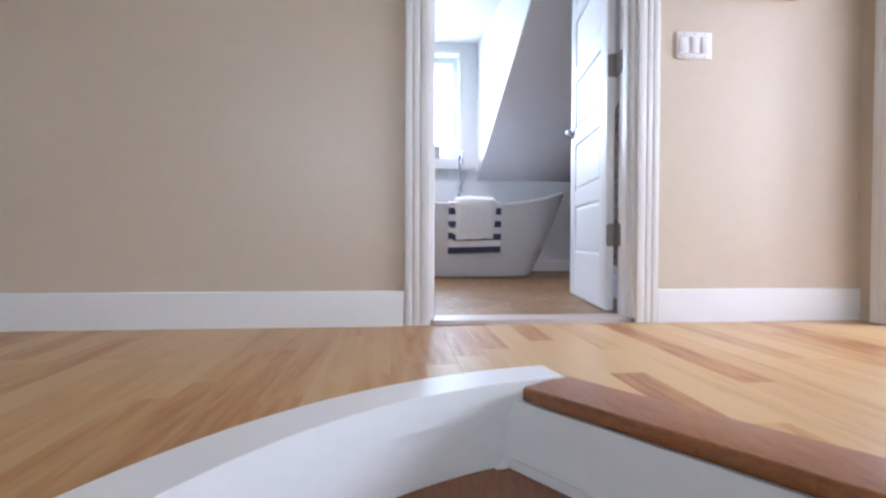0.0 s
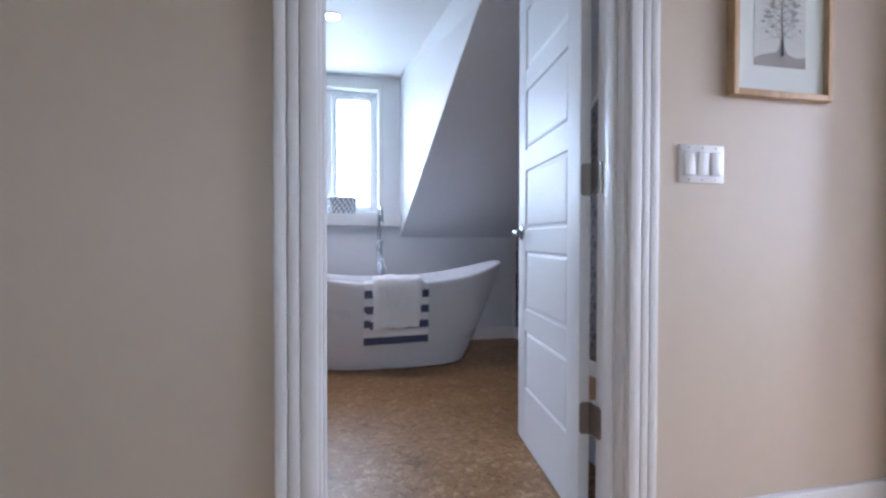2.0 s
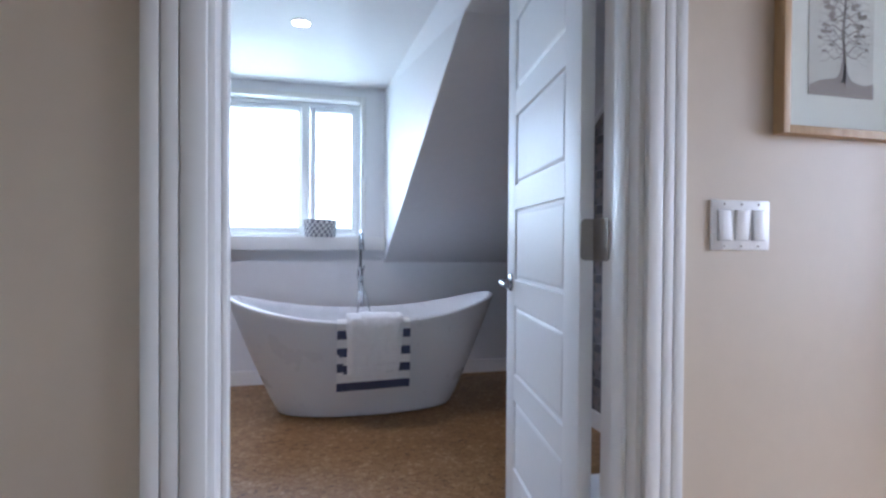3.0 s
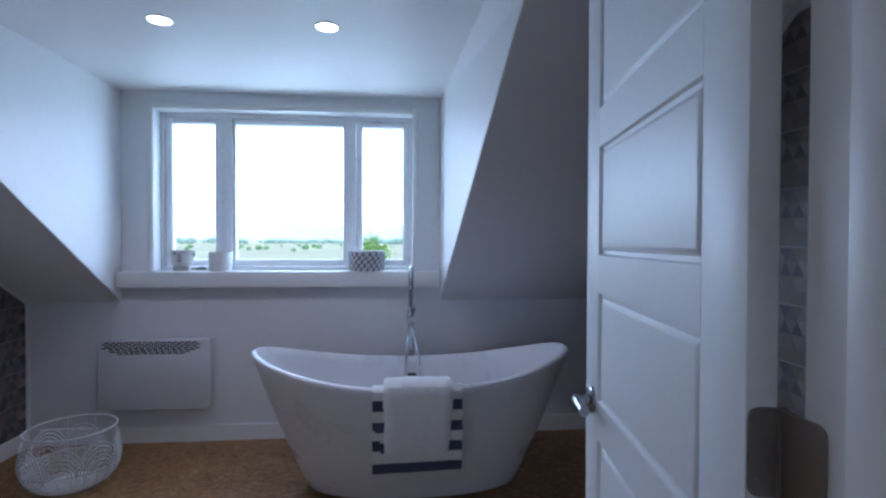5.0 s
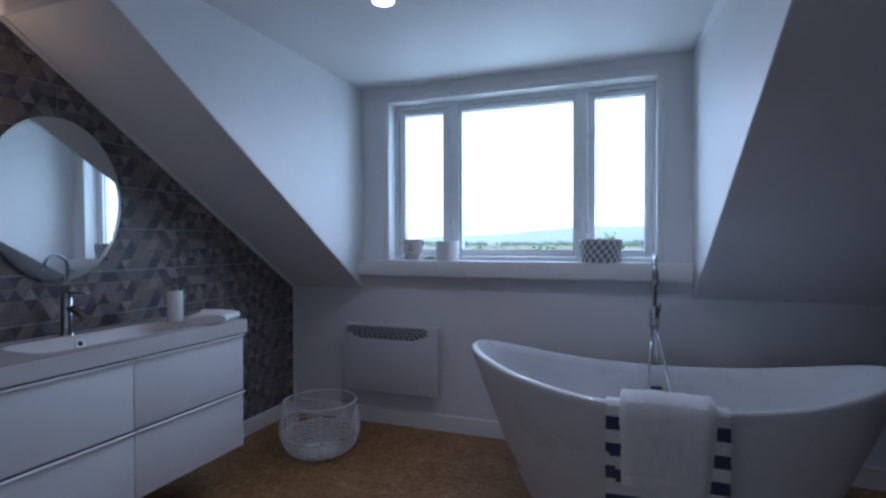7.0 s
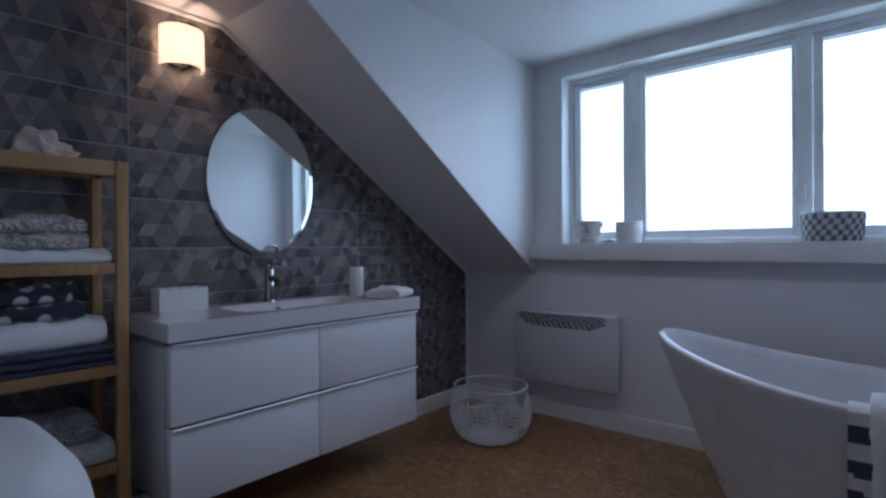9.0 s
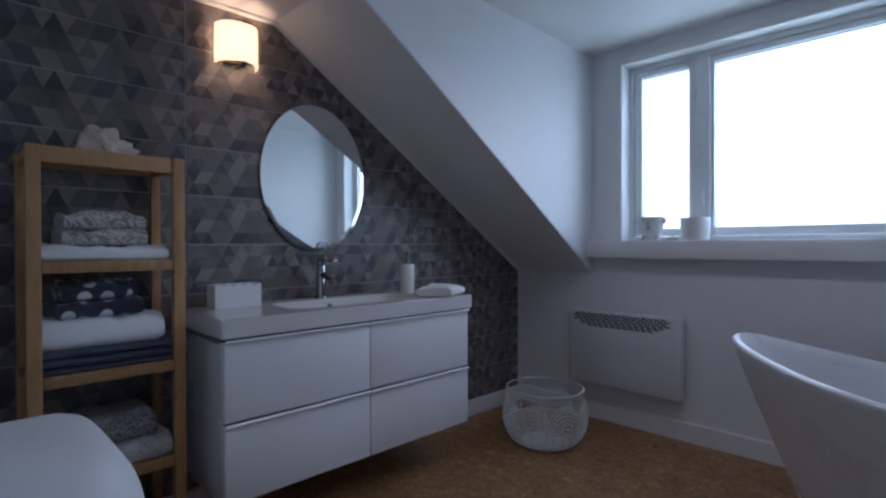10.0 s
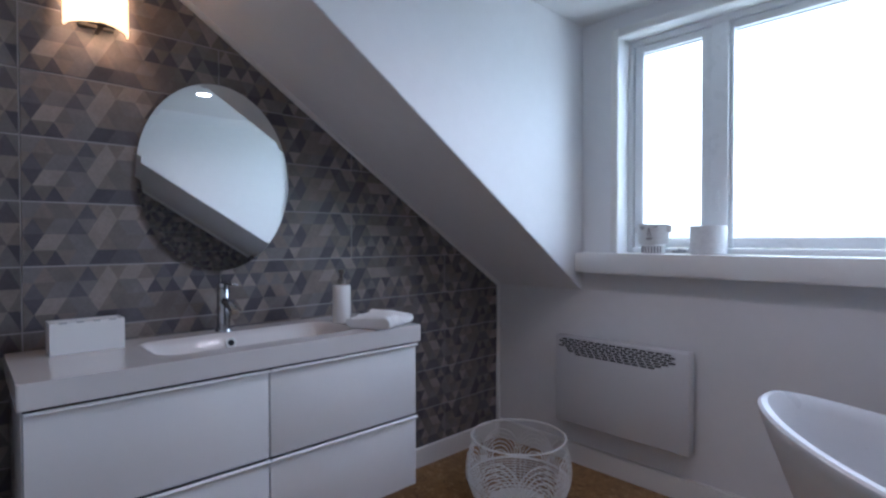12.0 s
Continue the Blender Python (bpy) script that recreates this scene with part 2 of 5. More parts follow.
def cork():
    m = mat("cork", (0.3, 0.19, 0.09), 0.44)
    t = m.node_tree
    b = t.nodes["Principled BSDF"]
    co = t.nodes.new("ShaderNodeTexCoord")
    n0, v1, v2 = t.nodes.new("ShaderNodeTexNoise"), t.nodes.new("ShaderNodeTexVoronoi"), t.nodes.new("ShaderNodeTexVoronoi")
    n0.inputs["Scale"].default_value, n0.inputs["Detail"].default_value = 5.0, 2
    v1.inputs["Scale"].default_value, v2.inputs["Scale"].default_value = 44, 110
    wp = t.nodes.new("ShaderNodeTexNoise")
    wp.inputs["Scale"].default_value = 40
    va = t.nodes.new("ShaderNodeVectorMath")
    va.operation = "MULTIPLY_ADD"
    va.inputs[1].default_value = (0.03, 0.03, 0.03)
    t.links.new(co.outputs["Object"], wp.inputs["Vector"])
    t.links.new(wp.outputs["Color"], va.inputs[0])
    t.links.new(co.outputs["Object"], va.inputs[2])
    for n in (v1, v2):
        t.links.new(va.outputs[0], n.inputs["Vector"])
    t.links.new(co.outputs["Object"], n0.inputs["Vector"])
    s1, s2 = t.nodes.new("ShaderNodeSeparateColor"), t.nodes.new("ShaderNodeSeparateColor")
    t.links.new(v1.outputs["Color"], s1.inputs[0])
    t.links.new(v2.outputs["Color"], s2.inputs[0])
    a1, a2 = t.nodes.new("ShaderNodeMath"), t.nodes.new("ShaderNodeMath")
    a1.operation = a2.operation = "MULTIPLY_ADD"
    a1.inputs[1].default_value, a2.inputs[1].default_value = 0.34, 0.26
    t.links.new(s1.outputs[0], a1.inputs[0])
    half = t.nodes.new("ShaderNodeMath")
    half.operation = "MULTIPLY"
    half.inputs[1].default_value = 0.4
    t.links.new(n0.outputs["Fac"], half.inputs[0])
    t.links.new(half.outputs[0], a1.inputs[2])
    t.links.new(s2.outputs[0], a2.inputs[0])
    t.links.new(a1.outputs[0], a2.inputs[2])
    r = ramp(t, [(0.19, (0.100, 0.048, 0.017)), (0.29, (0.225, 0.114, 0.037)), (0.5, (0.295, 0.158, 0.055)), (0.66, (0.350, 0.202, 0.080)), (0.78, (0.48, 0.33, 0.18))])
    t.links.new(a2.outputs[0], r.inputs["Fac"])
    t.links.new(r.outputs["Color"], b.inputs["Base Color"])
    bp = t.nodes.new("ShaderNodeBump")
    bp.inputs["Strength"].default_value, bp.inputs["Distance"].default_value = 0.15, 0.002
    t.links.new(s1.outputs[0], bp.inputs["Height"])
    t.links.new(bp.outputs["Normal"], b.inputs["Normal"])
    return m


def glow(name, color, strength):
    m = bpy.data.materials.new(name)
    m.use_nodes = True
    b = m.node_tree.nodes["Principled BSDF"]
    b.inputs["Base Color"].default_value = (*color, 1)
    b.inputs["Emission Color"].default_value, b.inputs["Emission Strength"].default_value = (*color, 1), strength
    return m


def glass(name):
    m = bpy.data.materials.new(name)
    m.use_nodes = True
    t = m.node_tree
    t.nodes.remove(t.nodes["Principled BSDF"])
    tr, gl, lw, mx, pw, sc = (t.nodes.new(k) for k in ("ShaderNodeBsdfTransparent", "ShaderNodeBsdfGlossy", "ShaderNodeLayerWeight", "ShaderNodeMixShader", "ShaderNodeMath", "ShaderNodeMath"))
    tr.inputs["Color"].default_value, gl.inputs["Roughness"].default_value = (0.96, 0.98, 0.97, 1), 0.02
    pw.operation, sc.operation = "POWER", "MULTIPLY_ADD"
    pw.inputs[1].default_value, sc.inputs[1].default_value, sc.inputs[2].default_value = 5.0, 0.46, 0.02
    lw.inputs["Blend"].default_value = 0.5
    t.links.new(lw.outputs["Facing"], pw.inputs[0])
    t.links.new(pw.outputs[0], sc.inputs[0])
    t.links.new(sc.outputs[0], mx.inputs[0])
    t.links.new(tr.outputs[0], mx.inputs[1])
    t.links.new(gl.outputs[0], mx.inputs[2])
    t.links.new(mx.outputs[0], t.nodes["Material Output"].inputs["Surface"])
    return m


BEIGE = mat("beige_wall_paint", (0.625, 0.527, 0.41), 0.38, var=0.025, var_scale=1.5, bump=0.10, bump_scale=260)
WHITE = mat("white_wall_paint", (0.80, 0.80, 0.81), 0.55, var=0.02, var_scale=1.5, bump=0.10, bump_scale=260)
TRIM = mat("white_trim_paint", (0.80, 0.79, 0.77), 0.36, var=0.02, var_scale=3)
DOORWHITE = mat("white_door_paint", (0.80, 0.81, 0.82), 0.46, var=0.02, var_scale=3, bump=0.06, bump_scale=140)
CHROME = mat("chrome", (0.75, 0.76, 0.78), 0.12, 1.0)
# same chrome, base darkened to stand in for dark surroundings reflected in it
DIMCHROME = mat("chrome_with_dark_reflections", (0.40, 0.41, 0.43), 0.09, 1.0)
SATIN = mat("satin_nickel", (0.34, 0.345, 0.36), 0.22, 1.0)
NICKEL = mat("brushed_nickel", (0.30, 0.27, 0.24), 0.36, 1.0, var=0.08, var_scale=30)
DARKMETAL = mat("dark_bronze_metal", (0.08, 0.07, 0.06), 0.4, 0.8)
ACRYLIC = mat("white_acrylic", (0.775, 0.775, 0.785), 0.3, coat=0.1, var=0.01)
CERAMIC = mat("white_ceramic", (0.82, 0.81, 0.79), 0.1, coat=0.5, var=0.01)
TOILETWHITE = mat("satin_white_ceramic", (0.74, 0.735, 0.73), 0.5, var=0.01)
BASIN = mat("white_basin_ceramic", (0.68, 0.66, 0.655), 0.14, coat=0.4, var=0.01)
LACQUER = mat("white_lacquer", (0.80, 0.80, 0.81), 0.22, var=0.012, var_scale=3)
# grey holds the shade on the side turned away from the window
CABSIDE = mat("shaded_cabinet_side", (0.56, 0.545, 0.535), 0.3, var=0.02)
ALU = mat("pale_aluminium", (0.9, 0.9, 0.9), 0.3, 0.0)
HEATER = mat("off_white_enamel", (0.66, 0.66, 0.675), 0.4, var=0.01)
# near-black that stands in for the shade inside gaps, slots and holes
GAPSHADE = mat("painted_gap_shade", (0.03, 0.03, 0.035), 0.8)
GROUT = mat("pale_grey_grout", (0.36, 0.35, 0.35), 0.85, var=0.06, var_scale=20, bump=0.2)
TILE = mosaic("triangle_print_tile", 0.0565, 0.86)
TILE_BIG = mosaic("large_triangle_print_tile", 0.066, 0.68, 3, 4.0)
CORK = cork()
MAPLE = wood("varnished_maple", [(0.12, (0.25, 0.092, 0.024)), (0.30, (0.39, 0.178, 0.053)), (0.50, (0.475, 0.268, 0.100)), (0.85, (0.545, 0.350, 0.155))], (9, 0.9, 9), 1.0, 0.40, 0.12, 0.74)
OAK = wood("light_oak", [(0.3, (0.40, 0.25, 0.12)), (0.7, (0.55, 0.38, 0.21))], (6, 6, 1.0), 3.0, 0.5)
PINE = wood("pine_wood", [(0.3, (0.30, 0.165, 0.062)), (0.75, (0.44, 0.265, 0.115))], (7, 7, 1.2), 2.5, 0.5)
REDWOOD = wood("red_stained_wood", [(0.25, (0.16, 0.052, 0.013)), (0.8, (0.30, 0.112, 0.033))], (10, 2, 10), 3.0, 0.36, 0.12)
MARBLE = mat("pale_stone_threshold", (0.52, 0.44, 0.39), 0.4, var=0.1, var_scale=12)
TERRY = mat("white_terry_cloth", (0.86, 0.85, 0.84), 0.95, sheen=0.4, var=0.05, var_scale=40, bump=1.0, bump_scale=520)
NAVY = mat("navy_terry_cloth", (0.055, 0.065, 0.13), 0.95, sheen=0.3, var=0.1, var_scale=40, bump=1.0, bump_scale=520)
GLASS = glass("window_glass")
MIRROR = mat("mirror_silver", (0.86, 0.89, 0.88), 0.015, 1.0)
VINYL = mat("white_vinyl", (0.86, 0.87, 0.88), 0.3, var=0.01)
PLASTIC = mat("white_plastic", (0.82, 0.81, 0.80), 0.3)
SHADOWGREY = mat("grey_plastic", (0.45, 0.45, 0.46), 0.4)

# ---- the large structure ----
HY0, HY1 = 2.16, 2.29          # wall between hall and bathroom
VX, RX, WY = -1.64, 2.07, 5.305  # vanity wall, far side wall, window wall
KNEE, RISE, FLAT, DORM = 0.935, 0.65, 2.14, 2.305
JY = WY - (FLAT - KNEE) / RISE   # where the slope meets the flat ceiling
DL, DR, DRB = -1.07, 1.0, 1.115  # dormer cheeks; the second one splays
FZ = 0.015

bm = boxes((-3.1, 0.285, HY0, HY1, -0.2, 2.6), (1.142, 2.3, HY0, HY1, -0.2, 2.6), (0.285, 1.142, HY0, HY1, 2.075, 2.6), (0.285, 1.142, HY0, HY1, -0.2, -0.002))
bm.normal_update()
for f in bm.faces:
    f.material_index = 1 if f.normal.y > 0.5 else 0
structure("wall_hall", bm, (BEIGE, WHITE), "warm beige painted hall wall with a doorway", "wall")
wall_vanity = structure("wall_vanity", boxes((VX - 0.12, VX, HY1, 5.6, -0.2, 2.6)), GROUT, "wall behind the vanity clad in triangle-print tiles", "wall")
wall_side = structure("wall_side", boxes((RX, RX + 0.12, HY1, 5.6, -0.2, 2.6)), GROUT, "tiled side wall beyond the bathtub", "wall")
structure("wall_window", boxes((VX, RX, WY, 5.5, -0.2, KNEE), (DL, DR, WY, 5.5, KNEE, 1.12), (DL, -0.868, WY, 5.5, 1.12, DORM), (0.815, DR, WY, 5.5, 1.12, DORM), (-0.868, 0.815, WY, 5.5, 2.195, DORM)),
          WHITE, "white painted knee wall and dormer front", "wall")
slope = [(HY1, FLAT), (JY, FLAT), (WY, KNEE), (5.6, KNEE - RISE * (5.6 - WY)), (5.6, KNEE + 0.1), (JY, FLAT + 0.3), (HY1, FLAT + 0.3)]
structure("ceiling_slope_1", prism(slope, "x", VX, DL - 0.004), WHITE, "white sloped ceiling under the roof above the vanity", "ceiling", smooth=False)
bm = prism(slope, "x", DR + 0.004, RX)
for v in bm.verts:
    if v.co.x < RX - 0.1:
        v.co.x += (DRB - DR) * min(1.0, (WY - v.co.y) / (WY - JY))
structure("ceiling_slope_2", bm, WHITE, "white sloped ceiling under the roof above the bathtub", "ceiling", smooth=False)
cheek = [(WY, KNEE + 0.003), (WY, DORM), (HY1, DORM), (HY1, FLAT + 0.003), (JY, FLAT + 0.003)]
structure("wall_dormer_1", prism(cheek, "x", DL - 0.1, DL), WHITE, "white triangular dormer cheek", "wall", smooth=False)
bm = prism(cheek, "x", DR, DR + 0.1)
for v in bm.verts:
    v.co.x += (DRB - DR) * min(1.0, (WY - v.co.y) / (WY - JY))
structure("wall_dormer_2", bm, WHITE, "white triangular dormer cheek", "wall", smooth=False)
structure("ceiling_dormer", boxes((DL - 0.1, DRB + 0.15, HY1, 5.6, DORM, DORM + 0.12)), WHITE, "flat white dormer ceiling", "ceiling")
structure("floor_bathroom", boxes((VX, RX, HY1 + 0.01, WY, -0.2, FZ)), CORK, "speckled brown cork bathroom floor", "floor")
structure("threshold", box(bmesh.new(), 0.302, 1.125, HY0 + 0.004, HY1 + 0.01, -0.19, 0.018, bevel=0.003), MARBLE, "pale grey stone door threshold", "threshold")

# hall shell
structure("wall_hall_end", boxes((2.133, 2.26, 1.99, HY0, -0.2, 2.6), (2.133, 2.26, -2.7, 0.95, -2.8, 2.6), (2.133, 2.26, 0.95, 1.99, 2.06, 2.6), (2.133, 2.26, 0.95, 1.99, -0.4, -0.004)), BEIGE, "beige hall end wall with a doorway to a side room", "wall")
structure("wall_hall_far", boxes((-3.22, -3.1, -2.7, HY1, -2.8, 2.6)), BEIGE, "beige hall wall", "wall")
structure("wall_stair", boxes((-3.1, -1.3, -2.8, -2.66, -2.8, 2.6), (0.5, 2.133, -2.8, -2.66, -2.8, 2.6), (-1.3, 0.5, -2.8, -2.66, -2.8, 0.8), (-1.3, 0.5, -2.8, -2.66, 2.1, 2.6)), BEIGE, "beige stairwell wall with a window opening", "wall")
structure("ceiling_hall", boxes((-3.22, 2.3, -2.8, HY0, 2.48, 2.6)), WHITE, "white hall ceiling", "ceiling")
structure("floor_lower", boxes((-3.1, 2.133, -2.7, HY0, -2.8, -2.7)), REDWOOD, "dark wood floor below the stairs", "floor")
structure("wall_side_room", boxes((2.26, 4.2, HY0, HY1, -0.2, 2.6), (2.26, 4.2, 0.2, 0.32, -0.2, 2.6), (4.08, 4.2, 0.32, 0.7, -0.2, 2.6), (4.08, 4.2, 2.0, HY0, -0.2, 2.6), (4.08, 4.2, 0.7, 2.0, -0.2, 0.5), (4.08, 4.2, 0.7, 2.0, 2.2, 2.6)), WHITE, "white side room walls with a window opening", "wall")
structure("ceiling_side_room", boxes((2.3, 4.2, 0.2, HY1, 2.6, 2.7)), WHITE, "white side room ceiling", "ceiling")
structure("floor_side_room", boxes((2.133, 4.2, 0.2, HY0, -0.25, -0.006)), OAK, "light wood side room floor", "floor")


def board(name, x0, x1, y0, y1, h, facing, label, z=0.0, top=0.006):
    """A skirting board: facing is the way in which it looks."""
    bm = box(bmesh.new(), x0, x1, y0, y1, z, z + h)
    es = [e for e in bm.edges if all(abs(v.co.z - z - h) < 1e-6 for v in e.verts)]
    keep = []
    for e in es:
        c = (e.verts[0].co + e.verts[1].co) / 2
        if (facing == "-y" and abs(c.y - y0) < 1e-6) or (facing == "+x" and abs(c.x - x1) < 1e-6) or (facing == "-x" and abs(c.x - x0) < 1e-6):
            keep.append(e)
    bmesh.ops.bevel(bm, geom=keep, offset=top, segments=3, affect="EDGES", profile=0.5)
    return structure(name, bm, TRIM, label, "baseboard")


board("baseboard_1", -3.1, 0.19, HY0 - 0.017, HY0, 0.137, "-y", "tall white painted baseboard along the hall wall")
board("baseboard_2", 1.227, 2.133, HY0 - 0.017, HY0, 0.137, "-y", "tall white painted baseboard along the hall wall")
board("baseboard_3", VX + 0.014, RX - 0.014, WY - 0.016, WY, 0.105, "-y", "white baseboard under the window wall", FZ)
board("baseboard_4", VX, VX + 0.014, HY1, WY, 0.1, "+x", "white baseboard under the tiled wall", FZ)
board("baseboard_5", RX - 0.014, RX, 3.2, WY, 0.1, "-x", "white baseboard under the tiled side wall", FZ)
bm = bmesh.new()
tube(bm, [(VX + 0.008, WY - 0.02, FZ + 0.1), (VX + 0.008, WY - 0.02, KNEE), (VX + 0.008, JY, FLAT - 0.008), (VX + 0.008, HY1, FLAT - 0.008)], 0.013, 8)
structure("trim_1", bm, TRIM, "thin white bead along the edge of the tiles", "trim")
bm = bmesh.new()
tube(bm, [(RX - 0.008, WY - 0.02, FZ + 0.1), (RX - 0.008, WY - 0.02, KNEE), (RX - 0.008, JY, FLAT - 0.008), (RX - 0.008, HY1, FLAT - 0.008)], 0.013, 8)
structure("trim_2", bm, TRIM, "thin white bead along the edge of the side wall tiles", "trim")


# door frame: jambs, stops and fluted casings
def casing(x0, x1, z1, y, parent, grooves):
    bm = bmesh.new()
    w = (x1 - x0)
    cuts = [0.0, *grooves, 1.0]
    for a, b in zip(cuts, cuts[1:]):
        box(bm, x0 + w * a + 0.001, x0 + w * b - 0.001, y - 0.019, y - 0.004, 0.001, z1, bevel=0.0025)
    box(bm, x0 + 0.003, x1 - 0.003, y - 0.008, y, 0.001, z1 - 0.002)
    return part("casing", bm, TRIM, parent)


door_frame = tagged(thing("door_frame", "white painted door frame with fluted casing", "door frame", (0.7, HY0, 0)), kind="structure")
casing(0.19, 0.292, 2.06, HY0, door_frame, (0.3, 0.58))
casing(1.131, 1.224, 2.06, HY0, door_frame, (0.4, 0.68))
part("head_casing", box(bmesh.new(), 0.19, 1.226, HY0 - 0.021, HY0, 2.062, 2.16, bevel=0.004), TRIM, door_frame)
part("jamb", box(bmesh.new(), 0.285, 0.302, HY0 - 0.002, HY1 + 0.004, 0.019, 2.058, bevel=0.002), TRIM, door_frame)
part("jamb", box(bmesh.new(), 1.119, 1.142, HY0 - 0.002, HY1 + 0.004, 0.019, 2.058, bevel=0.002), TRIM, door_frame)
part("head_jamb", box(bmesh.new(), 0.285, 1.142, HY0 - 0.002, HY1 + 0.004, 2.059, 2.075, bevel=0.002), TRIM, door_frame)
part("door_stop", box(bmesh.new(), 0.302, 0.313, 2.215, 2.25, 0.019, 2.057, bevel=0.003), TRIM, door_frame)
part("door_stop", box(bmesh.new(), 1.108, 1.119, 2.19, 2.235, 0.019, 2.057, bevel=0.003), TRIM, door_frame)
side_frame = tagged(thing("door_frame", "white casing round the side room doorway", "door frame", (2.133, 1.5, 0)), kind="structure")
for y0, y1 in ((1.985, 2.085), (0.86, 0.955)):
    bm = bmesh.new()
    for a, b in ((0, 0.36), (0.36, 0.64), (0.64, 1)):
        box(bm, 2.114, 2.129, y0 + (y1 - y0) * a + 0.001, y0 + (y1 - y0) * b - 0.001, 0.001, 2.05, bevel=0.0025)
    box(bm, 2.125, 2.133, y0 + 0.003, y1 - 0.003, 0.001, 2.05)
    part("casing", bm, TRIM, side_frame)
part("head_casing", box(bmesh.new(), 2.112, 2.133, 0.86, 2.085, 2.052, 2.15, bevel=0.004), TRIM, side_frame)

# the open five-panel door
door = tagged(thing("door_1", "white five-panel door standing open into the bathroom", "door", (1.083, 2.334, FZ), -8.0), kind="structure")
DW, DH, DT = 0.752, 2.03, 0.035
bm = bmesh.new()
Z = [0.0, 0.255, 0.51, 0.6, 0.855, 0.945, 1.202, 1.291, 1.545, 1.635, 1.89, DH]
PZ = [(Z[k], Z[k + 1]) for k in range(1, 11, 2)]
S = 0.113
# stiles and rails as one skin with the panel beds cut in
box(bm, 0, DT, 0, S, 0.012, DH, bevel=0.002)
box(bm, 0, DT, DW - S, DW, 0.012, DH, bevel=0.002)
for k in range(0, 11, 2):
    box(bm, 0.0002, DT - 0.0002, S, DW - S, max(Z[k], 0.012), Z[k + 1])
leaf = part("leaf", bm, DOORWHITE, door, local=True)
for z0, z1 in PZ:
    bm = bmesh.new()
    rings = []
    for d, x in ((0.0, 0.0003), (0.003, 0.008), (0.012, 0.009), (0.02, 0.0035), (0.024, 0.003)):
        rings.append([bm.verts.new((x, y, z)) for y, z in ((S + d, z0 + d), (DW - S - d, z0 + d), (DW - S - d, z1 - d), (S + d, z1 - d))])
    for a, b in zip(rings, rings[1:]):
        for i in range(4):
            bm.faces.new((a[i], a[(i + 1) % 4], b[(i + 1) % 4], b[i]))
    bm.faces.new(rings[-1])
    box(bm, 0.016, DT - 0.003, S, DW - S, z0, z1)
    part("panel", bm, DOORWHITE, leaf, local=True)


def hinge_outline(a, b, z0, z1, r=0.012):
    """A hinge leaf from the pin side a to the far side b, whose corners are rounded."""
    s = 1 if b > a else -1
    pts = [(a, z0)] + [(b - s * r + s * r * math.sin(k * math.pi / 12), z0 + r - r * math.cos(k * math.pi / 12)) for k in range(7)]
    return pts + [(b - s * r + s * r * math.cos(k * math.pi / 12), z1 - r + r * math.sin(k * math.pi / 12)) for k in range(7)] + [(a, z1)]


for zc in (0.345, 1.09, 1.8):
    hinge = part("hinge", prism(hinge_outline(DT - 0.001, 0.002, zc - 0.05, zc + 0.05), "y", 0.0008, -0.0035, 0.0008), NICKEL, door, "brushed nickel butt hinge", local=True)
    bm = bmesh.new()
    tube(bm, [(DT + 0.003, -0.004, zc - 0.05), (DT + 0.003, -0.004, zc + 0.05)], 0.006, 10)
    part("knuckle", bm, NICKEL, hinge, local=True)
    part("jamb_leaf", prism(hinge_outline(2.322, 2.264, FZ + zc - 0.05, FZ + zc + 0.05), "x", 1.1192, 1.1155, 0.0008), NICKEL, hinge)
    bm = bmesh.new()
    for k in (-0.032, -0.011, 0.011, 0.032):
        tube(bm, [(0.012 if k in (-0.032, 0.011) else 0.022, -0.0033, zc + k), (0.012 if k in (-0.032, 0.011) else 0.022, -0.0046, zc + k)], 0.0035, 8)
    part("screw", bm, NICKEL, hinge, local=True)
for s, x0 in ((-1, 0.0), (1, DT)):
    ky, kz = DW - 0.064, 0.935
    bm = bmesh.new()
    tube(bm, [(x0, ky, kz), (x0 + s * 0.006, ky, kz), (x0 + s * 0.01, ky, kz)], [0.033, 0.033, 0.027], 24)
    rose = part("door_handle", bm, SATIN, door, "satin nickel lever handle", local=True)
    bm = bmesh.new()
    tube(bm, [(x0 + s * 0.008, ky, kz), (x0 + s * 0.025, ky, kz), (x0 + s * 0.037, ky, kz)], [0.014, 0.012, 0.013], 14)
    tube(bm, [(x0 + s * 0.036, ky + 0.014, kz), (x0 + s * 0.038, ky - 0.01, kz), (x0 + s * 0.038, ky - 0.04, kz - 0.002), (x0 + s * 0.036, ky - 0.076, kz - 0.006)], [0.011, 0.0145, 0.0145, 0.012], 14)
    part("lever", bm, SATIN, rose, local=True)
part("latch", box(bmesh.new(), 0.006, DT - 0.006, DW - 0.0005, DW + 0.0015, 0.89, 0.955, bevel=0.0006), NICKEL, door, "latch plate", local=True)

# window with three lights
window = tagged(thing("window_1", "white three-light vinyl window looking over fields", "window", (-0.03, 5.44, 1.13)), kind="structure")
WX0, WX1, WZ0, WZ1 = -0.868, 0.815, 1.135, 2.195
bm = boxes((WX0, -0.845, 5.405, 5.5, WZ0, WZ1), (0.795, WX1, 5.405, 5.5, WZ0, WZ1), (-0.845, 0.795, 5.405, 5.5, 2.165, WZ1), (-0.845, 0.795, 5.405, 5.5, WZ0, 1.16), (-0.475, -0.403, 5.4, 5.49, 1.16, 2.165), (0.358, 0.425, 5.4, 5.49, 1.16, 2.165), bevel=0.003)
part("window_frame", bm, VINYL, window)
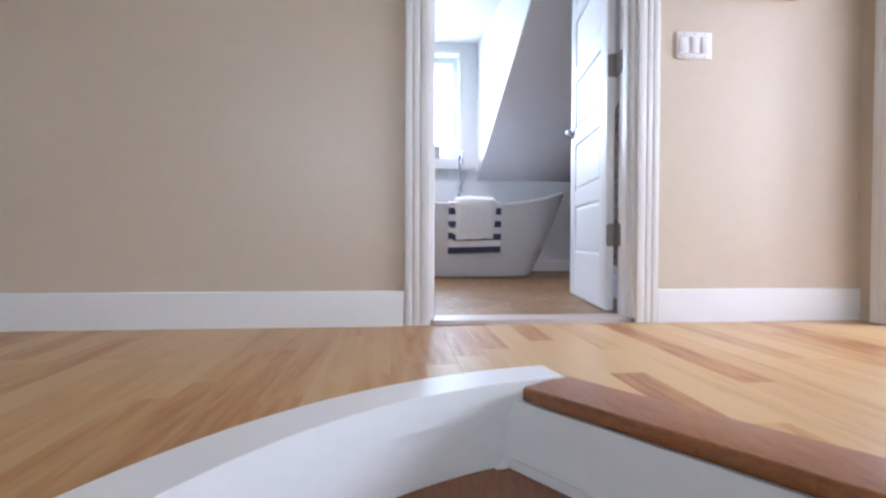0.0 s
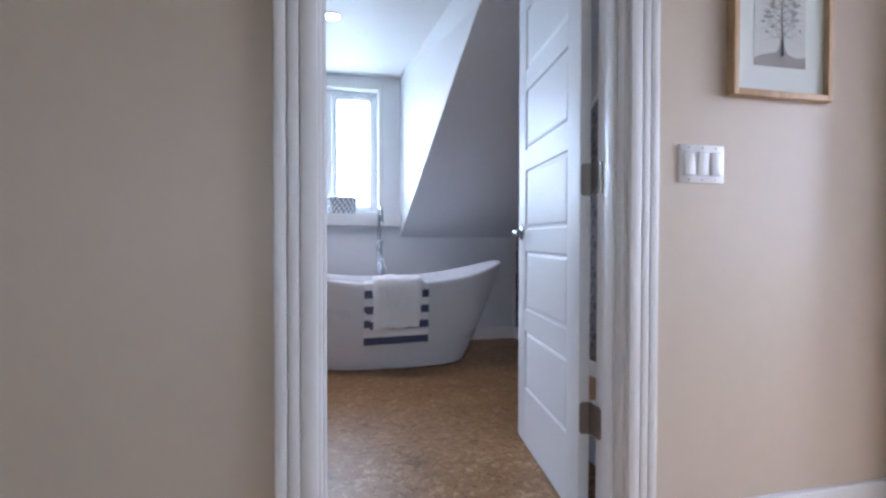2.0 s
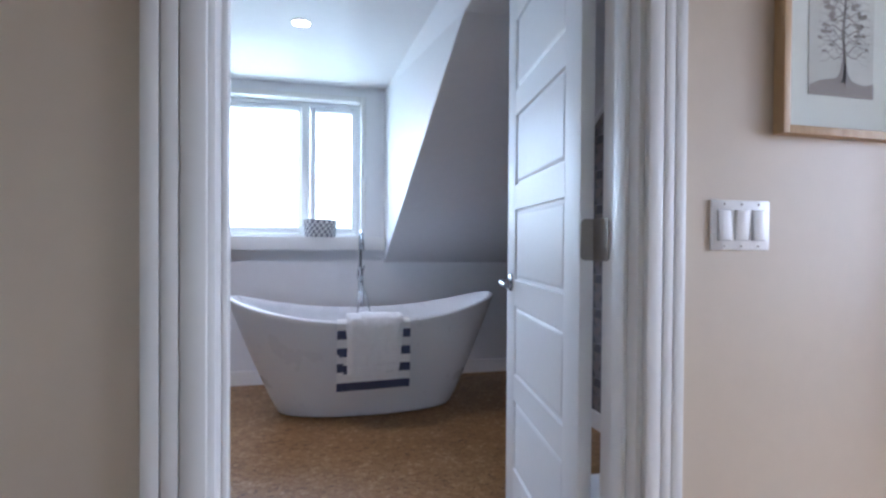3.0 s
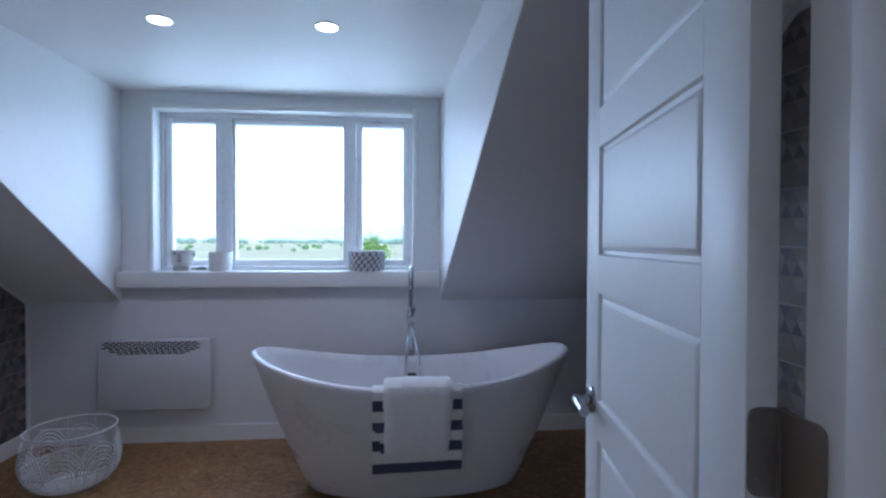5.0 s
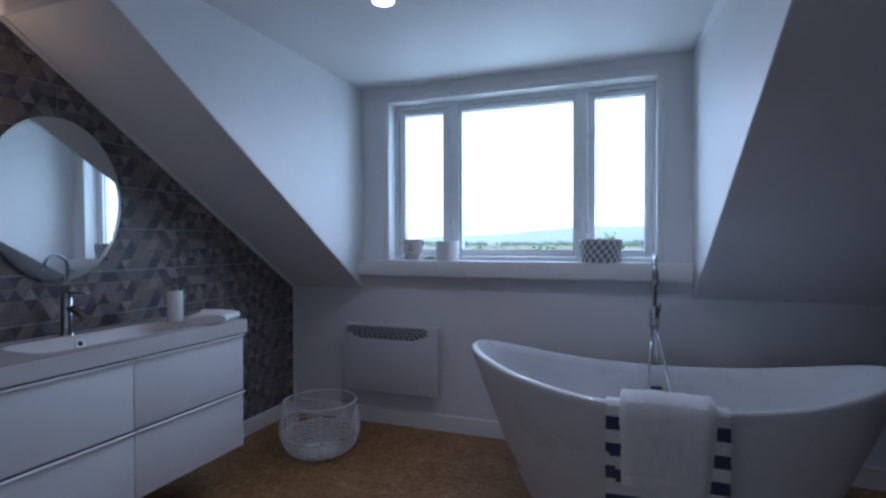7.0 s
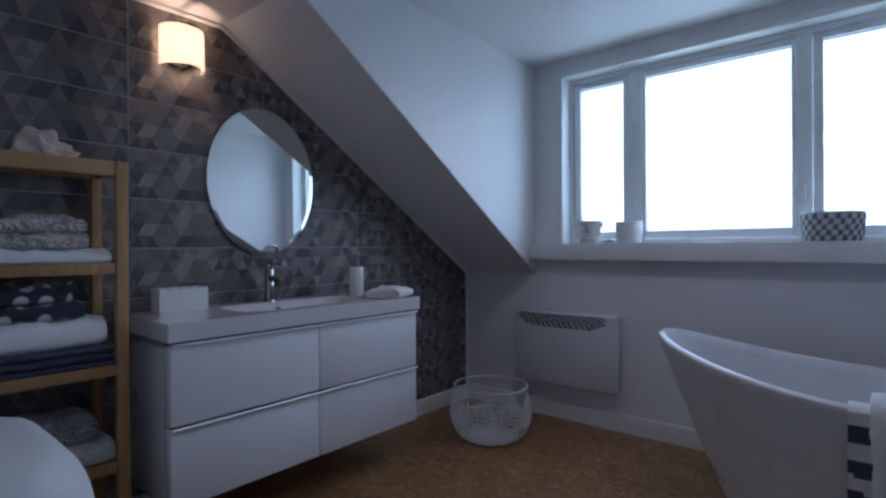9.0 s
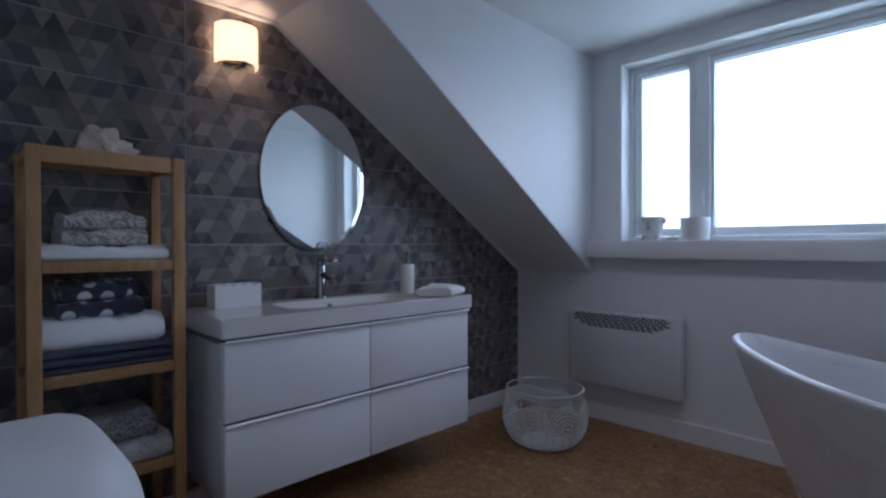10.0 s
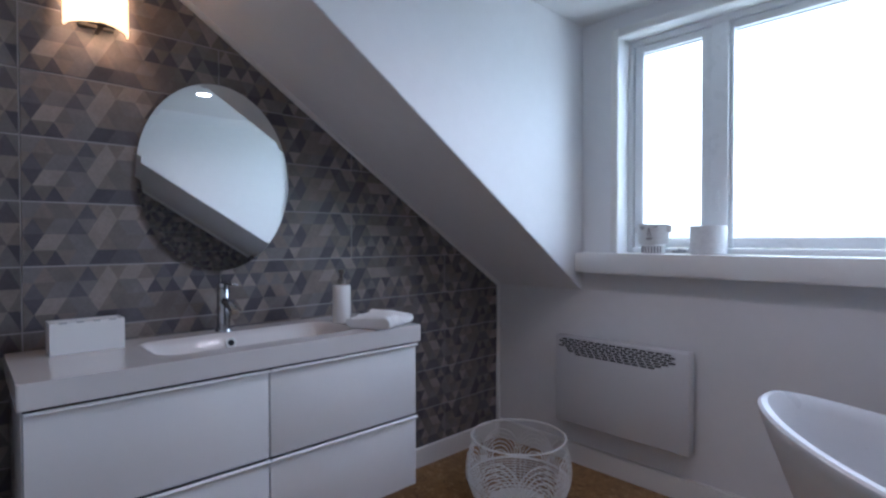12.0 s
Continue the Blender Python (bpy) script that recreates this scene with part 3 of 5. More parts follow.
for x0, x1, op in ((-0.838, -0.478, True), (-0.4, 0.355, False), (0.428, 0.795, True)):
    a = 0.042 if op else 0.016
    bm = boxes((x0, x0 + a, 5.415, 5.47, 1.163, 2.162), (x1 - a, x1, 5.415, 5.47, 1.163, 2.162), (x0 + a, x1 - a, 5.415, 5.47, 2.162 - 0.034, 2.162), (x0 + a, x1 - a, 5.415, 5.47, 1.163, 1.163 + (0.045 if op else 0.045)), bevel=0.004)
    sash = part("sash", bm, VINYL, window)
    pane = part("pane", boxes((x0 + a - 0.004, x1 - a + 0.004, 5.44, 5.446, 1.2, 2.132)), GLASS, sash)
    pane.visible_shadow = False
    bm = boxes((x0 + a, x1 - a, 5.4385, 5.452, 2.124, 2.129), (x1 - a - 0.003, x1 - a, 5.4385, 5.452, 1.209, 2.123))
    part("gasket", bm, SHADOWGREY, sash, "thin grey glazing gasket")
for x, z in ((-0.44, 1.36), (0.392, 1.36)):
    bm = box(bmesh.new(), x - 0.009, x + 0.009, 5.392, 5.4, z - 0.035, z + 0.035, bevel=0.003)
    tube(bm, [(x, 5.39, z - 0.01), (x + 0.004, 5.382, z + 0.02), (x + 0.007, 5.378, z + 0.055)], [0.006, 0.006, 0.004], 8)
    part("sash_lock", bm, VINYL, window, "small white sash lock")
bm = box(bmesh.new(), -0.64, -0.575, 5.385, 5.404, 1.137, 1.152, bevel=0.004)
tube(bm, [(-0.607, 5.388, 1.15), (-0.6, 5.37, 1.156), (-0.56, 5.362, 1.15)], [0.008, 0.006, 0.005], 8)
part("crank", bm, SHADOWGREY, window, "folded grey window crank")
bm = boxes((-0.905, -0.868, WY - 0.012, WY, 1.137, 2.235), (0.815, 0.852, WY - 0.012, WY, 1.137, 2.235), (-0.868, 0.815, WY - 0.012, WY, 2.195, 2.235), bevel=0.003)
part("casing", bm, TRIM, window)
structure("window_sill", box(bmesh.new(), DL + 0.004, DR - 0.002, 5.225, 5.404, 1.034, 1.134, bevel=0.004), TRIM, "deep white boxed sill running across the dormer", "window sill")

# daylight openings of hall and side room
for nm, lab, b1, b2 in (("window_2", "stairwell window with white frame", ((-1.3, -1.22, -2.74, -2.69, 0.8, 2.1), (0.42, 0.5, -2.74, -2.69, 0.8, 2.1), (-1.22, 0.42, -2.74, -2.69, 0.8, 0.88), (-1.22, 0.42, -2.74, -2.69, 2.02, 2.1)), (-1.22, 0.42, -2.72, -2.714, 0.88, 2.02)),
                       ("window_3", "side room window with white frame", ((4.1, 4.15, 0.7, 0.78, 0.5, 2.2), (4.1, 4.15, 1.92, 2.0, 0.5, 2.2), (4.1, 4.15, 0.78, 1.92, 0.5, 0.58), (4.1, 4.15, 0.78, 1.92, 2.12, 2.2)), (4.12, 4.126, 0.78, 1.92, 0.58, 2.12))):
    w = tagged(thing(nm, lab, "window", (b2[0], b2[2], b2[4])), kind="structure")
    part("window_frame", boxes(*b1), VINYL, w)
    part("pane", boxes(b2), GLASS, w).visible_shadow = False

# ---- curved stair and its edge ----
A, B, C = Vector((0.532, 1.446)), Vector((0.033, 1.224)), Vector((-0.272, 0.856))
d = 2 * (A.x * (B.y - C.y) + B.x * (C.y - A.y) + C.x * (A.y - B.y))
OC = Vector(((A.length_squared * (B.y - C.y) + B.length_squared * (C.y - A.y) + C.length_squared * (A.y - B.y)) / d,
             (A.length_squared * (C.x - B.x) + B.length_squared * (A.x - C.x) + C.length_squared * (B.x - A.x)) / d))
OR = (A - OC).length
CURB = 0.115
ang0 = math.atan2(A.y - OC.y, A.x - OC.x)


def rim_points(r, n=44):
    """From the nosing round the bend, then straight back along the stairwell."""
    pts = [(OC.x + r * math.cos(a), OC.y + r * math.sin(a)) for a in (ang0 + (math.pi - ang0) * k / n for k in range(n + 1))]
    return pts + [(OC.x - r, -2.66)]


outer, inner = rim_points(OR), rim_points(OR - CURB)
curb = tagged(thing("stair_curb", "white painted curved curb along the open stairwell", "stair curb", (outer[20][0], outer[20][1], 0)), kind="structure")


def band(r_out, r_in, z0, z1, name, label, bevel=0.0):
    o, i = rim_points(r_out), rim_points(r_in)
    bm = bmesh.new()
    rings = []
    for p, q in zip(o, i):
        rings.append([bm.verts.new((*p, z0)), bm.verts.new((*p, z1)), bm.verts.new((*q, z1)), bm.verts.new((*q, z0))])
    for a, b in zip(rings, rings[1:]):
        for k in range(4):
            bm.faces.new((a[k], a[(k + 1) % 4], b[(k + 1) % 4], b[k]))
    bm.faces.new(rings[0])
    bm.faces.new(rings[-1])
    if bevel:
        es = [e for e in bm.edges if all(abs(v.co.z - z1) < 1e-6 for v in e.verts) and len(e.link_faces) == 2 and abs(e.calc_face_angle(0)) > 1.0]
        bmesh.ops.bevel(bm, geom=es, offset=bevel, segments=3, affect="EDGES", profile=0.5)
    return part(name, bm, TRIM, curb, label)


band(OR, OR - CURB, -0.03, 0.012, "cap", "white rounded cap", 0.008)
band(OR - 0.01, OR - CURB + 0.012, -2.7, -0.03, "skirt", "white curved stair skirt")
band(OR - CURB + 0.012, OR - CURB + 0.003, -0.062, -0.031, "moulding", "thin moulding under the cap")

bm = bmesh.new()
tube(bm, [(OC.x + (OR - CURB + 0.008) * math.cos(a), OC.y + (OR - CURB + 0.008) * math.sin(a), z) for a, z in ((ang0 + 0.03 + 1.35 * k / 24, -0.115 - 0.75 * (k / 24)) for k in range(25))], 0.011, 8)
part("stringer_bead", bm, TRIM, curb, "white bead that follows the stairs down")
NA, NB = Vector((0.435, 1.27)), Vector((1.26, 0.018))   # nosing, front edge
nd = (NB - NA).normalized()
nn = Vector((-nd.y, nd.x))
if nn.y < 0:
    nn = -nn
NEWEL = NB
th0 = math.atan2(NA.y - NEWEL.y, NA.x - NEWEL.x)


def rim_hit(a):
    """Where a line from the newel meets the inner side of the stair skirt."""
    dx, dy = math.cos(a), math.sin(a)
    s = 0.3
    r = OR - CURB + 0.012
    while s < 3.5:
        x, y = NEWEL.x + dx * s, NEWEL.y + dy * s
        if (y > OC.y and (x - OC.x) ** 2 + (y - OC.y) ** 2 > r * r) or (y <= OC.y and x < OC.x - r) or y < -2.6:
            break
        s += 0.004
    return (NEWEL.x + dx * s, NEWEL.y + dy * s)


nose_back = 0.16
bm = bmesh.new()
q = [NA - nd * 0.0, NB, NB + nn * nose_back, NA + nn * nose_back]
bm = prism([(p.x, p.y) for p in q], "z", -0.026, 0.008)
es = [e for e in bm.edges if abs((e.verts[0].co - e.verts[1].co).normalized().dot(Vector((nd.x, nd.y, 0)))) > 0.95]
bmesh.ops.bevel(bm, geom=es, offset=0.009, segments=4, affect="EDGES", profile=0.5)
stairs = tagged(thing("stairs", "curved winder stairs with white risers and red-brown wooden treads", "stairs", (0.6, 0.6, -2.7)), kind="structure")
part("nosing", bm, REDWOOD, stairs, "red-brown stained wooden nosing at the top step")
STEP, TURNSTEP = 0.185, radians(15)
for k in range(1, 9):
    a0, a1 = th0 + TURNSTEP * (k - 1), th0 + TURNSTEP * k
    mid = [rim_hit(a0 + (a1 - a0) * j / 6) for j in range(7)]
    poly = [(NEWEL.x, NEWEL.y), *mid]
    z = -STEP * k
    part("tread", prism(poly, "z", z - 0.03, z), REDWOOD, stairs)
    w0 = rim_hit(a0)
    nv = Vector((w0[1] - NEWEL.y, -(w0[0] - NEWEL.x))).normalized() * 0.018
    part("riser", prism([(NEWEL.x, NEWEL.y), w0, (w0[0] + nv.x, w0[1] + nv.y), (NEWEL.x + nv.x, NEWEL.y + nv.y)], "z", z, z + STEP - 0.028), TRIM, stairs)
    if k == 1:
        t0, t1 = Vector(w0), NEWEL
        dd = (t1 - t0).normalized()
        part("moulding", prism([(t0.x + dd.x * 0.02 - nv.x * 0.5, t0.y + dd.y * 0.02 - nv.y * 0.5), (t1.x - nv.x * 0.5, t1.y - nv.y * 0.5), (t1.x, t1.y), (t0.x + dd.x * 0.02, t0.y + dd.y * 0.02)], "z", z + 0.001, z + 0.022), TRIM, stairs)
structure("wall_newel", boxes((1.265, 1.4, -2.66, 0.02, -2.7, -0.02)), BEIGE, "beige wall on the inner side of the stairs", "wall")

# ---- bathroom things ----
def half_outline(hl, hw, n, segs):
    out = []
    for i in range(segs):
        a = 2 * math.pi * i / segs
        c, s = math.cos(a), math.sin(a)
        out.append((hl * math.copysign(abs(c) ** (2 / n), c), hw * math.copysign(abs(s) ** (2 / n), s)))
    return out


TX, TY = 0.80, 4.61


def rim_z(x):
    return 0.605 + 0.130 * min(1.2, abs(x) / 0.86) ** 2.25


def tub():
    root = thing("bathtub", "white freestanding double-slipper acrylic bathtub with raised ends", "bathtub", (TX, TY, FZ))
    bm = bmesh.new()
    segs, rings = 96, []

    def ring(t, inset, dz=0.0):
        hl = 0.545 + (0.86 - 0.545) * t ** 0.86 - inset
        hw = 0.205 + (0.378 - 0.205) * t ** 0.72 - inset
        pts = half_outline(hl, hw, 2.2, segs)
        return [bm.verts.new((TX + x, TY + y, FZ + t * rim_z(x * 0.86 / max(hl, 0.1)) + dz)) for x, y in pts]
    rings.append(ring(0.0, 0.03))
    rings.append(ring(0.0, 0.004, 0.006))
    for t in (0.02, 0.08, 0.18, 0.3, 0.42, 0.54, 0.66, 0.78, 0.88, 0.95, 0.985):
        rings.append(ring(t, 0.0))
    rings.append(ring(1.0, 0.004))
    rings.append(ring(1.0, 0.012, 0.006))
    rings.append(ring(1.0, 0.028, 0.006))
    rings.append(ring(1.0, 0.036, -0.003))
    for t in (0.95, 0.85, 0.7, 0.55, 0.4, 0.3):
        rings.append(ring(t, 0.042 + (1 - t) * 0.03))
    rings.append(ring(0.24, 0.10))
    rings.append(ring(0.22, 0.17))
    for a, b in zip(rings, rings[1:]):
        for i in range(segs):
            bm.faces.new((a[i], a[(i + 1) % segs], b[(i + 1) % segs], b[i]))
    bm.faces.new(rings[0])
    bm.faces.new(rings[-1])
    part("basin", bm, ACRYLIC, root)
    part("drain", lathe([(0.0, 0.004), (0.03, 0.004), (0.036, 0.0), (0.036, -0.01)], 24, (TX, TY, FZ + 0.145)), CHROME, root, "chrome drain")
    bm = bmesh.new()
    box(bm, TX - 0.026, TX + 0.026, TY + 0.27, TY + 0.312, 0.525, 0.533, bevel=0.003)
    part("overflow", bm, GAPSHADE, root, "narrow dark overflow slot")
    return root


tub()


def drape(name, x0, x1, z_end, z_in, lift, mats, stripes, label, seed):
    """A towel hung over the bathtub's front rim."""
    rnd = random.Random(seed)
    rim = FZ + rim_z(0.0)
    yo = TY - 0.378
    path = []
    for k in range(5):
        path.append((yo + 0.062 + lift * 0.2, rim - z_in + (z_in - 0.004) * k / 4))
    for k in range(7):
        a = math.pi * k / 6
        path.append((yo + 0.02 + (0.036 + lift) * math.cos(a), rim + 0.004 + (0.012 + lift) * math.sin(a)))
    n = 30
    zt = rim - 0.006
    for k in range(1, n + 1):
        z = zt + (z_end - zt) * k / n
        path.append((yo - 0.016 - lift + 0.055 * ((zt - z) / 0.42) ** 1.6, z))
    cols = 34
    rows = []
    ph = rnd.uniform(0, 6)
    soft = 0.0 if stripes else 1.0
    for r, (y, z) in enumerate(path):
        row = []
        for c in range(cols + 1):
            u = c / cols
            hang = max(0, r - 11) / n
            top = max(0.0, 1 - abs(r - 8) / 5)
            wob = 0.004 * math.sin(u * 9 + ph) * hang + 0.003 * noise.noise((u * 5, r * 0.12, seed)) * hang
            wob += soft * (0.011 * (0.5 + 0.5 * noise.noise((u * 3.2, r * 0.045, seed + 4.0))) * (0.35 + hang) + 0.004 * noise.noise((u * 11, r * 0.16, seed + 7.0)))
            roll = soft * 0.016 * max(0.0, abs(u - 0.5) * 2 - 0.86) / 0.14
            hem = soft * (0.0035 if r in (len(path) - 6, len(path) - 5) else 0.0)
            sag = 0.010 * (u - 0.5) * hang + 0.003 * noise.noise((u * 3, seed, 1.0)) * hang
            sag += soft * (0.009 * noise.noise((u * 4.1, seed, 2.0)) * top - 0.010 * hang * noise.noise((u * 2.3, seed, 6.0)) - 0.008 * top * max(0.0, abs(u - 0.5) * 2 - 0.8) / 0.2)
            edge = 0.002 * noise.noise((r * 0.3, seed, 3.0)) * (1 + soft)
            taper = soft * hang * (0.012 * (1 - u) - 0.026 * u)
            row.append((x0 + (x1 - x0) * u + edge + taper + (0.006 * (u - 0.5)) * hang, y - abs(wob) + roll + hem - 0.001, z + sag))
        rows.append(row)
    bm = sheet(rows, 0.009 if stripes else 0.018)
    if stripes:
        for f in bm.faces:
            z = f.calc_center_median().z
            y = f.calc_center_median().y
            dz = z - z_end
            f.material_index = 1 if (dz < 0.052) or (dz >= 0.105 and int((dz - 0.105) / 0.052) % 2 == 0) else 0
    root = tagged(part(name, bm, mats), label, "towel")
    return root


drape("bath_towel", 0.592, 1.017, 0.228, 0.22, 0.0, (TERRY, NAVY), True, "navy and white striped towel over the bathtub rim", 3)
drape("hand_towel", 0.652, 0.962, 0.342, 0.15, 0.03, (TERRY,), False, "plain white towel over the striped towel", 8)


def tub_filler():
    x, y = 0.797, 5.125
    root = thing("tub_filler", "chrome floor-standing bathtub mixer with gooseneck spout and hand shower", "bath mixer", (x, y, FZ))
    part("base_plate", lathe([(0, 0.012), (0.045, 0.012), (0.05, 0.006), (0.05, 0)], 28, (x, y, FZ)), CHROME, root)
    bm = bmesh.new()
    tube(bm, [(x, y, FZ), (x, y, 0.86)], 0.019, 18)
    part("riser_pipe", bm, CHROME, root)
    bm = bmesh.new()
    arch = [(x, y - 0.09 + 0.09 * math.cos(math.pi * k / 20), 1.083 + 0.09 * math.sin(math.pi * k / 20)) for k in range(21)]
    tube(bm, [(x, y, 0.85), (x, y, 0.97), *arch, (x, y - 0.18, 1.062)], 0.0125, 16)
    spout = part("spout", bm, DIMCHROME, root, "polished gooseneck spout")
    bm = bmesh.new()
    tube(bm, [(x, y - 0.18, 1.064), (x, y - 0.18, 1.04)], 0.0145, 16)
    part("aerator", bm, CHROME, spout)
    bm = bmesh.new()
    tube(bm, [(x, y, 0.80), (x, y, 0.815), (x, y, 0.895), (x, y, 0.91)], [0.021, 0.026, 0.026, 0.018], 20)
    tube(bm, [(x, y, 0.835), (x + 0.004, y - 0.05, 0.835), (x + 0.006, y - 0.062, 0.835)], [0.019, 0.019, 0.015], 18)
    part("mixer_body", bm, CHROME, root)
    bm = bmesh.new()
    tube(bm, [(x + 0.018, y - 0.008, 0.875), (x + 0.026, y - 0.02, 0.892), (x + 0.024, y - 0.03, 0.925)], [0.009, 0.007, 0.005], 10)
    part("lever", bm, DIMCHROME, root)
    bm = bmesh.new()
    tube(bm, [(x + 0.004, y - 0.066, 0.812), (x + 0.004, y - 0.066, 0.788)], 0.013, 12)
    part("cradle", bm, DIMCHROME, root)
    bm = bmesh.new()
    tube(bm, [(x + 0.005, y - 0.066, 0.792), (x + 0.006, y - 0.068, 0.74), (x + 0.007, y - 0.07, 0.66), (x + 0.007, y - 0.07, 0.622), (x + 0.007, y - 0.07, 0.614)], [0.016, 0.0155, 0.0145, 0.0125, 0.008], 16)
    part("hand_shower", bm, CHROME, root, "slim chrome hand shower hung upright")
    left = [(x + 0.002, y - 0.03, 0.79), (x - 0.012, y - 0.1, 0.755), (x - 0.024, y - 0.17, 0.70), (x - 0.034, y - 0.215, 0.62), (x - 0.043, y - 0.235, 0.5), (x - 0.034, y - 0.24, 0.42)]
    bm = bmesh.new()
    tube(bm, left + [(x, y - 0.245, 0.37)] + [(2 * x + 0.018 * (0.8 - c) * 4 - a, b, c) for a, b, c in reversed(left[1:])] + [(x + 0.012, y - 0.03, 0.79)], 0.0065, 10)
    part("hose", bm, CHROME, root, "looped chrome hose")
    return root


tub_filler()


def vanity_unit(y0, y1, label):
    root = thing("vanity_cabinet", label, "vanity", (VX, (y0 + y1) / 2, 0.21), group="vanity cabinets")
    part("carcass", box(bmesh.new(), VX + 0.016, -1.232, y0, y1, 0.218, 0.772, bevel=0.0015), CABSIDE, root, "cabinet side, its shade put into the grey colour")
    # added dark strip: the deep shade between basin slab and drawers
    part("rail", box(bmesh.new(), -1.231, -1.205, y0 + 0.002, y1 - 0.002, 0.778, 0.7955), GAPSHADE, root, "dark strip for the shade in the gap under the basin")
    for z0, z1 in ((0.219, 0.49), (0.504, 0.7795)):
        dr = part("drawer", box(bmesh.new(), -1.2305, -1.181, y0 + 0.0015, y1 - 0.0015, z0, z1, bevel=0.0015), LACQUER, root, "glossy white drawer front")
        bm = prism([(-1.2, z1 + 0.001), (-1.1665, z1 + 0.001), (-1.1655, z1 + 0.003), (-1.166, z1 + 0.0045), (-1.1735, z1 + 0.0092), (-1.1745, z1 + 0.0092), (-1.1745, z1 + 0.003), (-1.2, z1 + 0.003)], "y", y0 + 0.002, y1 - 0.002)
        # shade behind the pull, drawn as a thin dark strip
        part("groove", boxes((-1.2, -1.1755, y0 + 0.002, y1 - 0.002, z1 + 0.0032, z1 + 0.005)), GAPSHADE, dr, "dark strip for the shade in the finger groove")
        part("handle", bm, ALU, dr, "slim aluminium edge pull")
    return root


vanity_unit(3.03, 3.641, "white wall-hung two-drawer vanity cabinet under the basin")
vanity_unit(3.644, 4.255, "white wall-hung two-drawer vanity cabinet under the basin")


def basin_top():
    root = thing("washbasin", "long white ceramic washbasin top with a shallow basin", "washbasin", (VX + 0.016, 3.64, 0.797))
    X0, X1, Y0, Y1, Z0, Z1 = VX + 0.016, -1.163, 3.018, 4.268, 0.797, 0.862
    bm = bmesh.new()
    nx, ny = 44, 110

    def height(x, y):
        # the bowl: a rounded rectangle sunk into the slab
        cx, cy, hx, hy, r = -1.38, 3.685, 0.14, 0.345, 0.07
        qx, qy = abs(x - cx) - hx + r, abs(y - cy) - hy + r
        d = math.hypot(max(qx, 0), max(qy, 0)) + min(max(qx, qy), 0) - r
        k = min(1, max(0, -d / 0.075))
        return Z1 - 0.095 * (k * k * (3 - 2 * k)) + 0.002 * math.exp(-(d / 0.01) ** 2)
    grid = [[bm.verts.new((X0 + (X1 - X0) * i / nx, Y0 + (Y1 - Y0) * j / ny, height(X0 + (X1 - X0) * i / nx, Y0 + (Y1 - Y0) * j / ny))) for j in range(ny + 1)] for i in range(nx + 1)]
    for i in range(nx):
        for j in range(ny):
            bm.faces.new((grid[i][j], grid[i + 1][j], grid[i + 1][j + 1], grid[i][j + 1]))
    loop = [grid[i][0] for i in range(nx + 1)] + [grid[nx][j] for j in range(1, ny + 1)] + [grid[i][ny] for i in range(nx - 1, -1, -1)] + [grid[0][j] for j in range(ny - 1, 0, -1)]
    low = [bm.verts.new((v.co.x, v.co.y, Z0)) for v in loop]
    n = len(loop)
    top_edges = []
    for i in range(n):
        bm.faces.new((loop[i], loop[(i + 1) % n], low[(i + 1) % n], low[i]))
        top_edges.append(bm.edges.get((loop[i], loop[(i + 1) % n])))
    corner = [bm.edges.get((loop[i], low[i])) for i in range(n) if (abs(loop[i].co.x - X1) < 1e-6 and (abs(loop[i].co.y - Y0) < 1e-6 or abs(loop[i].co.y - Y1) < 1e-6))]
    bm.faces.new(low)
    bmesh.ops.bevel(bm, geom=[*top_edges, *corner], offset=0.006, segments=3, affect="EDGES", profile=0.5)
    part("slab", bm, BASIN, root)
    bm = bmesh.new()
    tube(bm, [(-1.494, 3.635, 0.823), (-1.479, 3.635, 0.831)], 0.0185, 22)
    ring = part("overflow_ring", bm, CHROME, root, "chrome overflow ring")
    bm = bmesh.new()
    tube(bm, [(-1.4795, 3.635, 0.8307), (-1.4775, 3.635, 0.8318)], 0.011, 18)
    part("overflow_hole", bm, GAPSHADE, ring)
    part("drain", lathe([(0, 0.004), (0.026, 0.004), (0.031, 0)], 24, (-1.38, 3.64, 0.767)), CHROME, root, "chrome drain")
    return root


basin_top()


def tap():
    x, y, z = -1.565, 3.64, 0.862
    root = thing("basin_tap", "tall chrome single-lever basin tap", "tap", (x, y, z))
    part("base_ring", lathe([(0, 0.008), (0.028, 0.008), (0.03, 0.0)], 28, (x, y, z)), DIMCHROME, root)
    bm = bmesh.new()
    tube(bm, [(x, y, z + 0.004), (x, y, z + 0.155), (x, y, z + 0.16)], [0.023, 0.023, 0.02], 24)
    part("body", bm, DIMCHROME, root)
    bm = bmesh.new()
    tube(bm, [(x, y, z + 0.115), (x + 0.045, y, z + 0.108), (x + 0.082, y, z + 0.094), (x + 0.105, y, z + 0.076)], [0.0155, 0.015, 0.0145, 0.015], 16)
    sp = part("spout", bm, DIMCHROME, root)
    bm = bmesh.new()
    tube(bm, [(x + 0.1, y, z + 0.081), (x + 0.113, y, z + 0.066)], 0.0165, 16)
    part("aerator", bm, NICKEL, sp)
    bm = bmesh.new()
    tube(bm, [(x, y, z + 0.162), (x, y, z + 0.178)], 0.023, 24)
    box(bm, x - 0.004, x + 0.118, y - 0.009, y + 0.009, z + 0.176, z + 0.184, bevel=0.002)
    part("lever", bm, DIMCHROME, root)


tap()


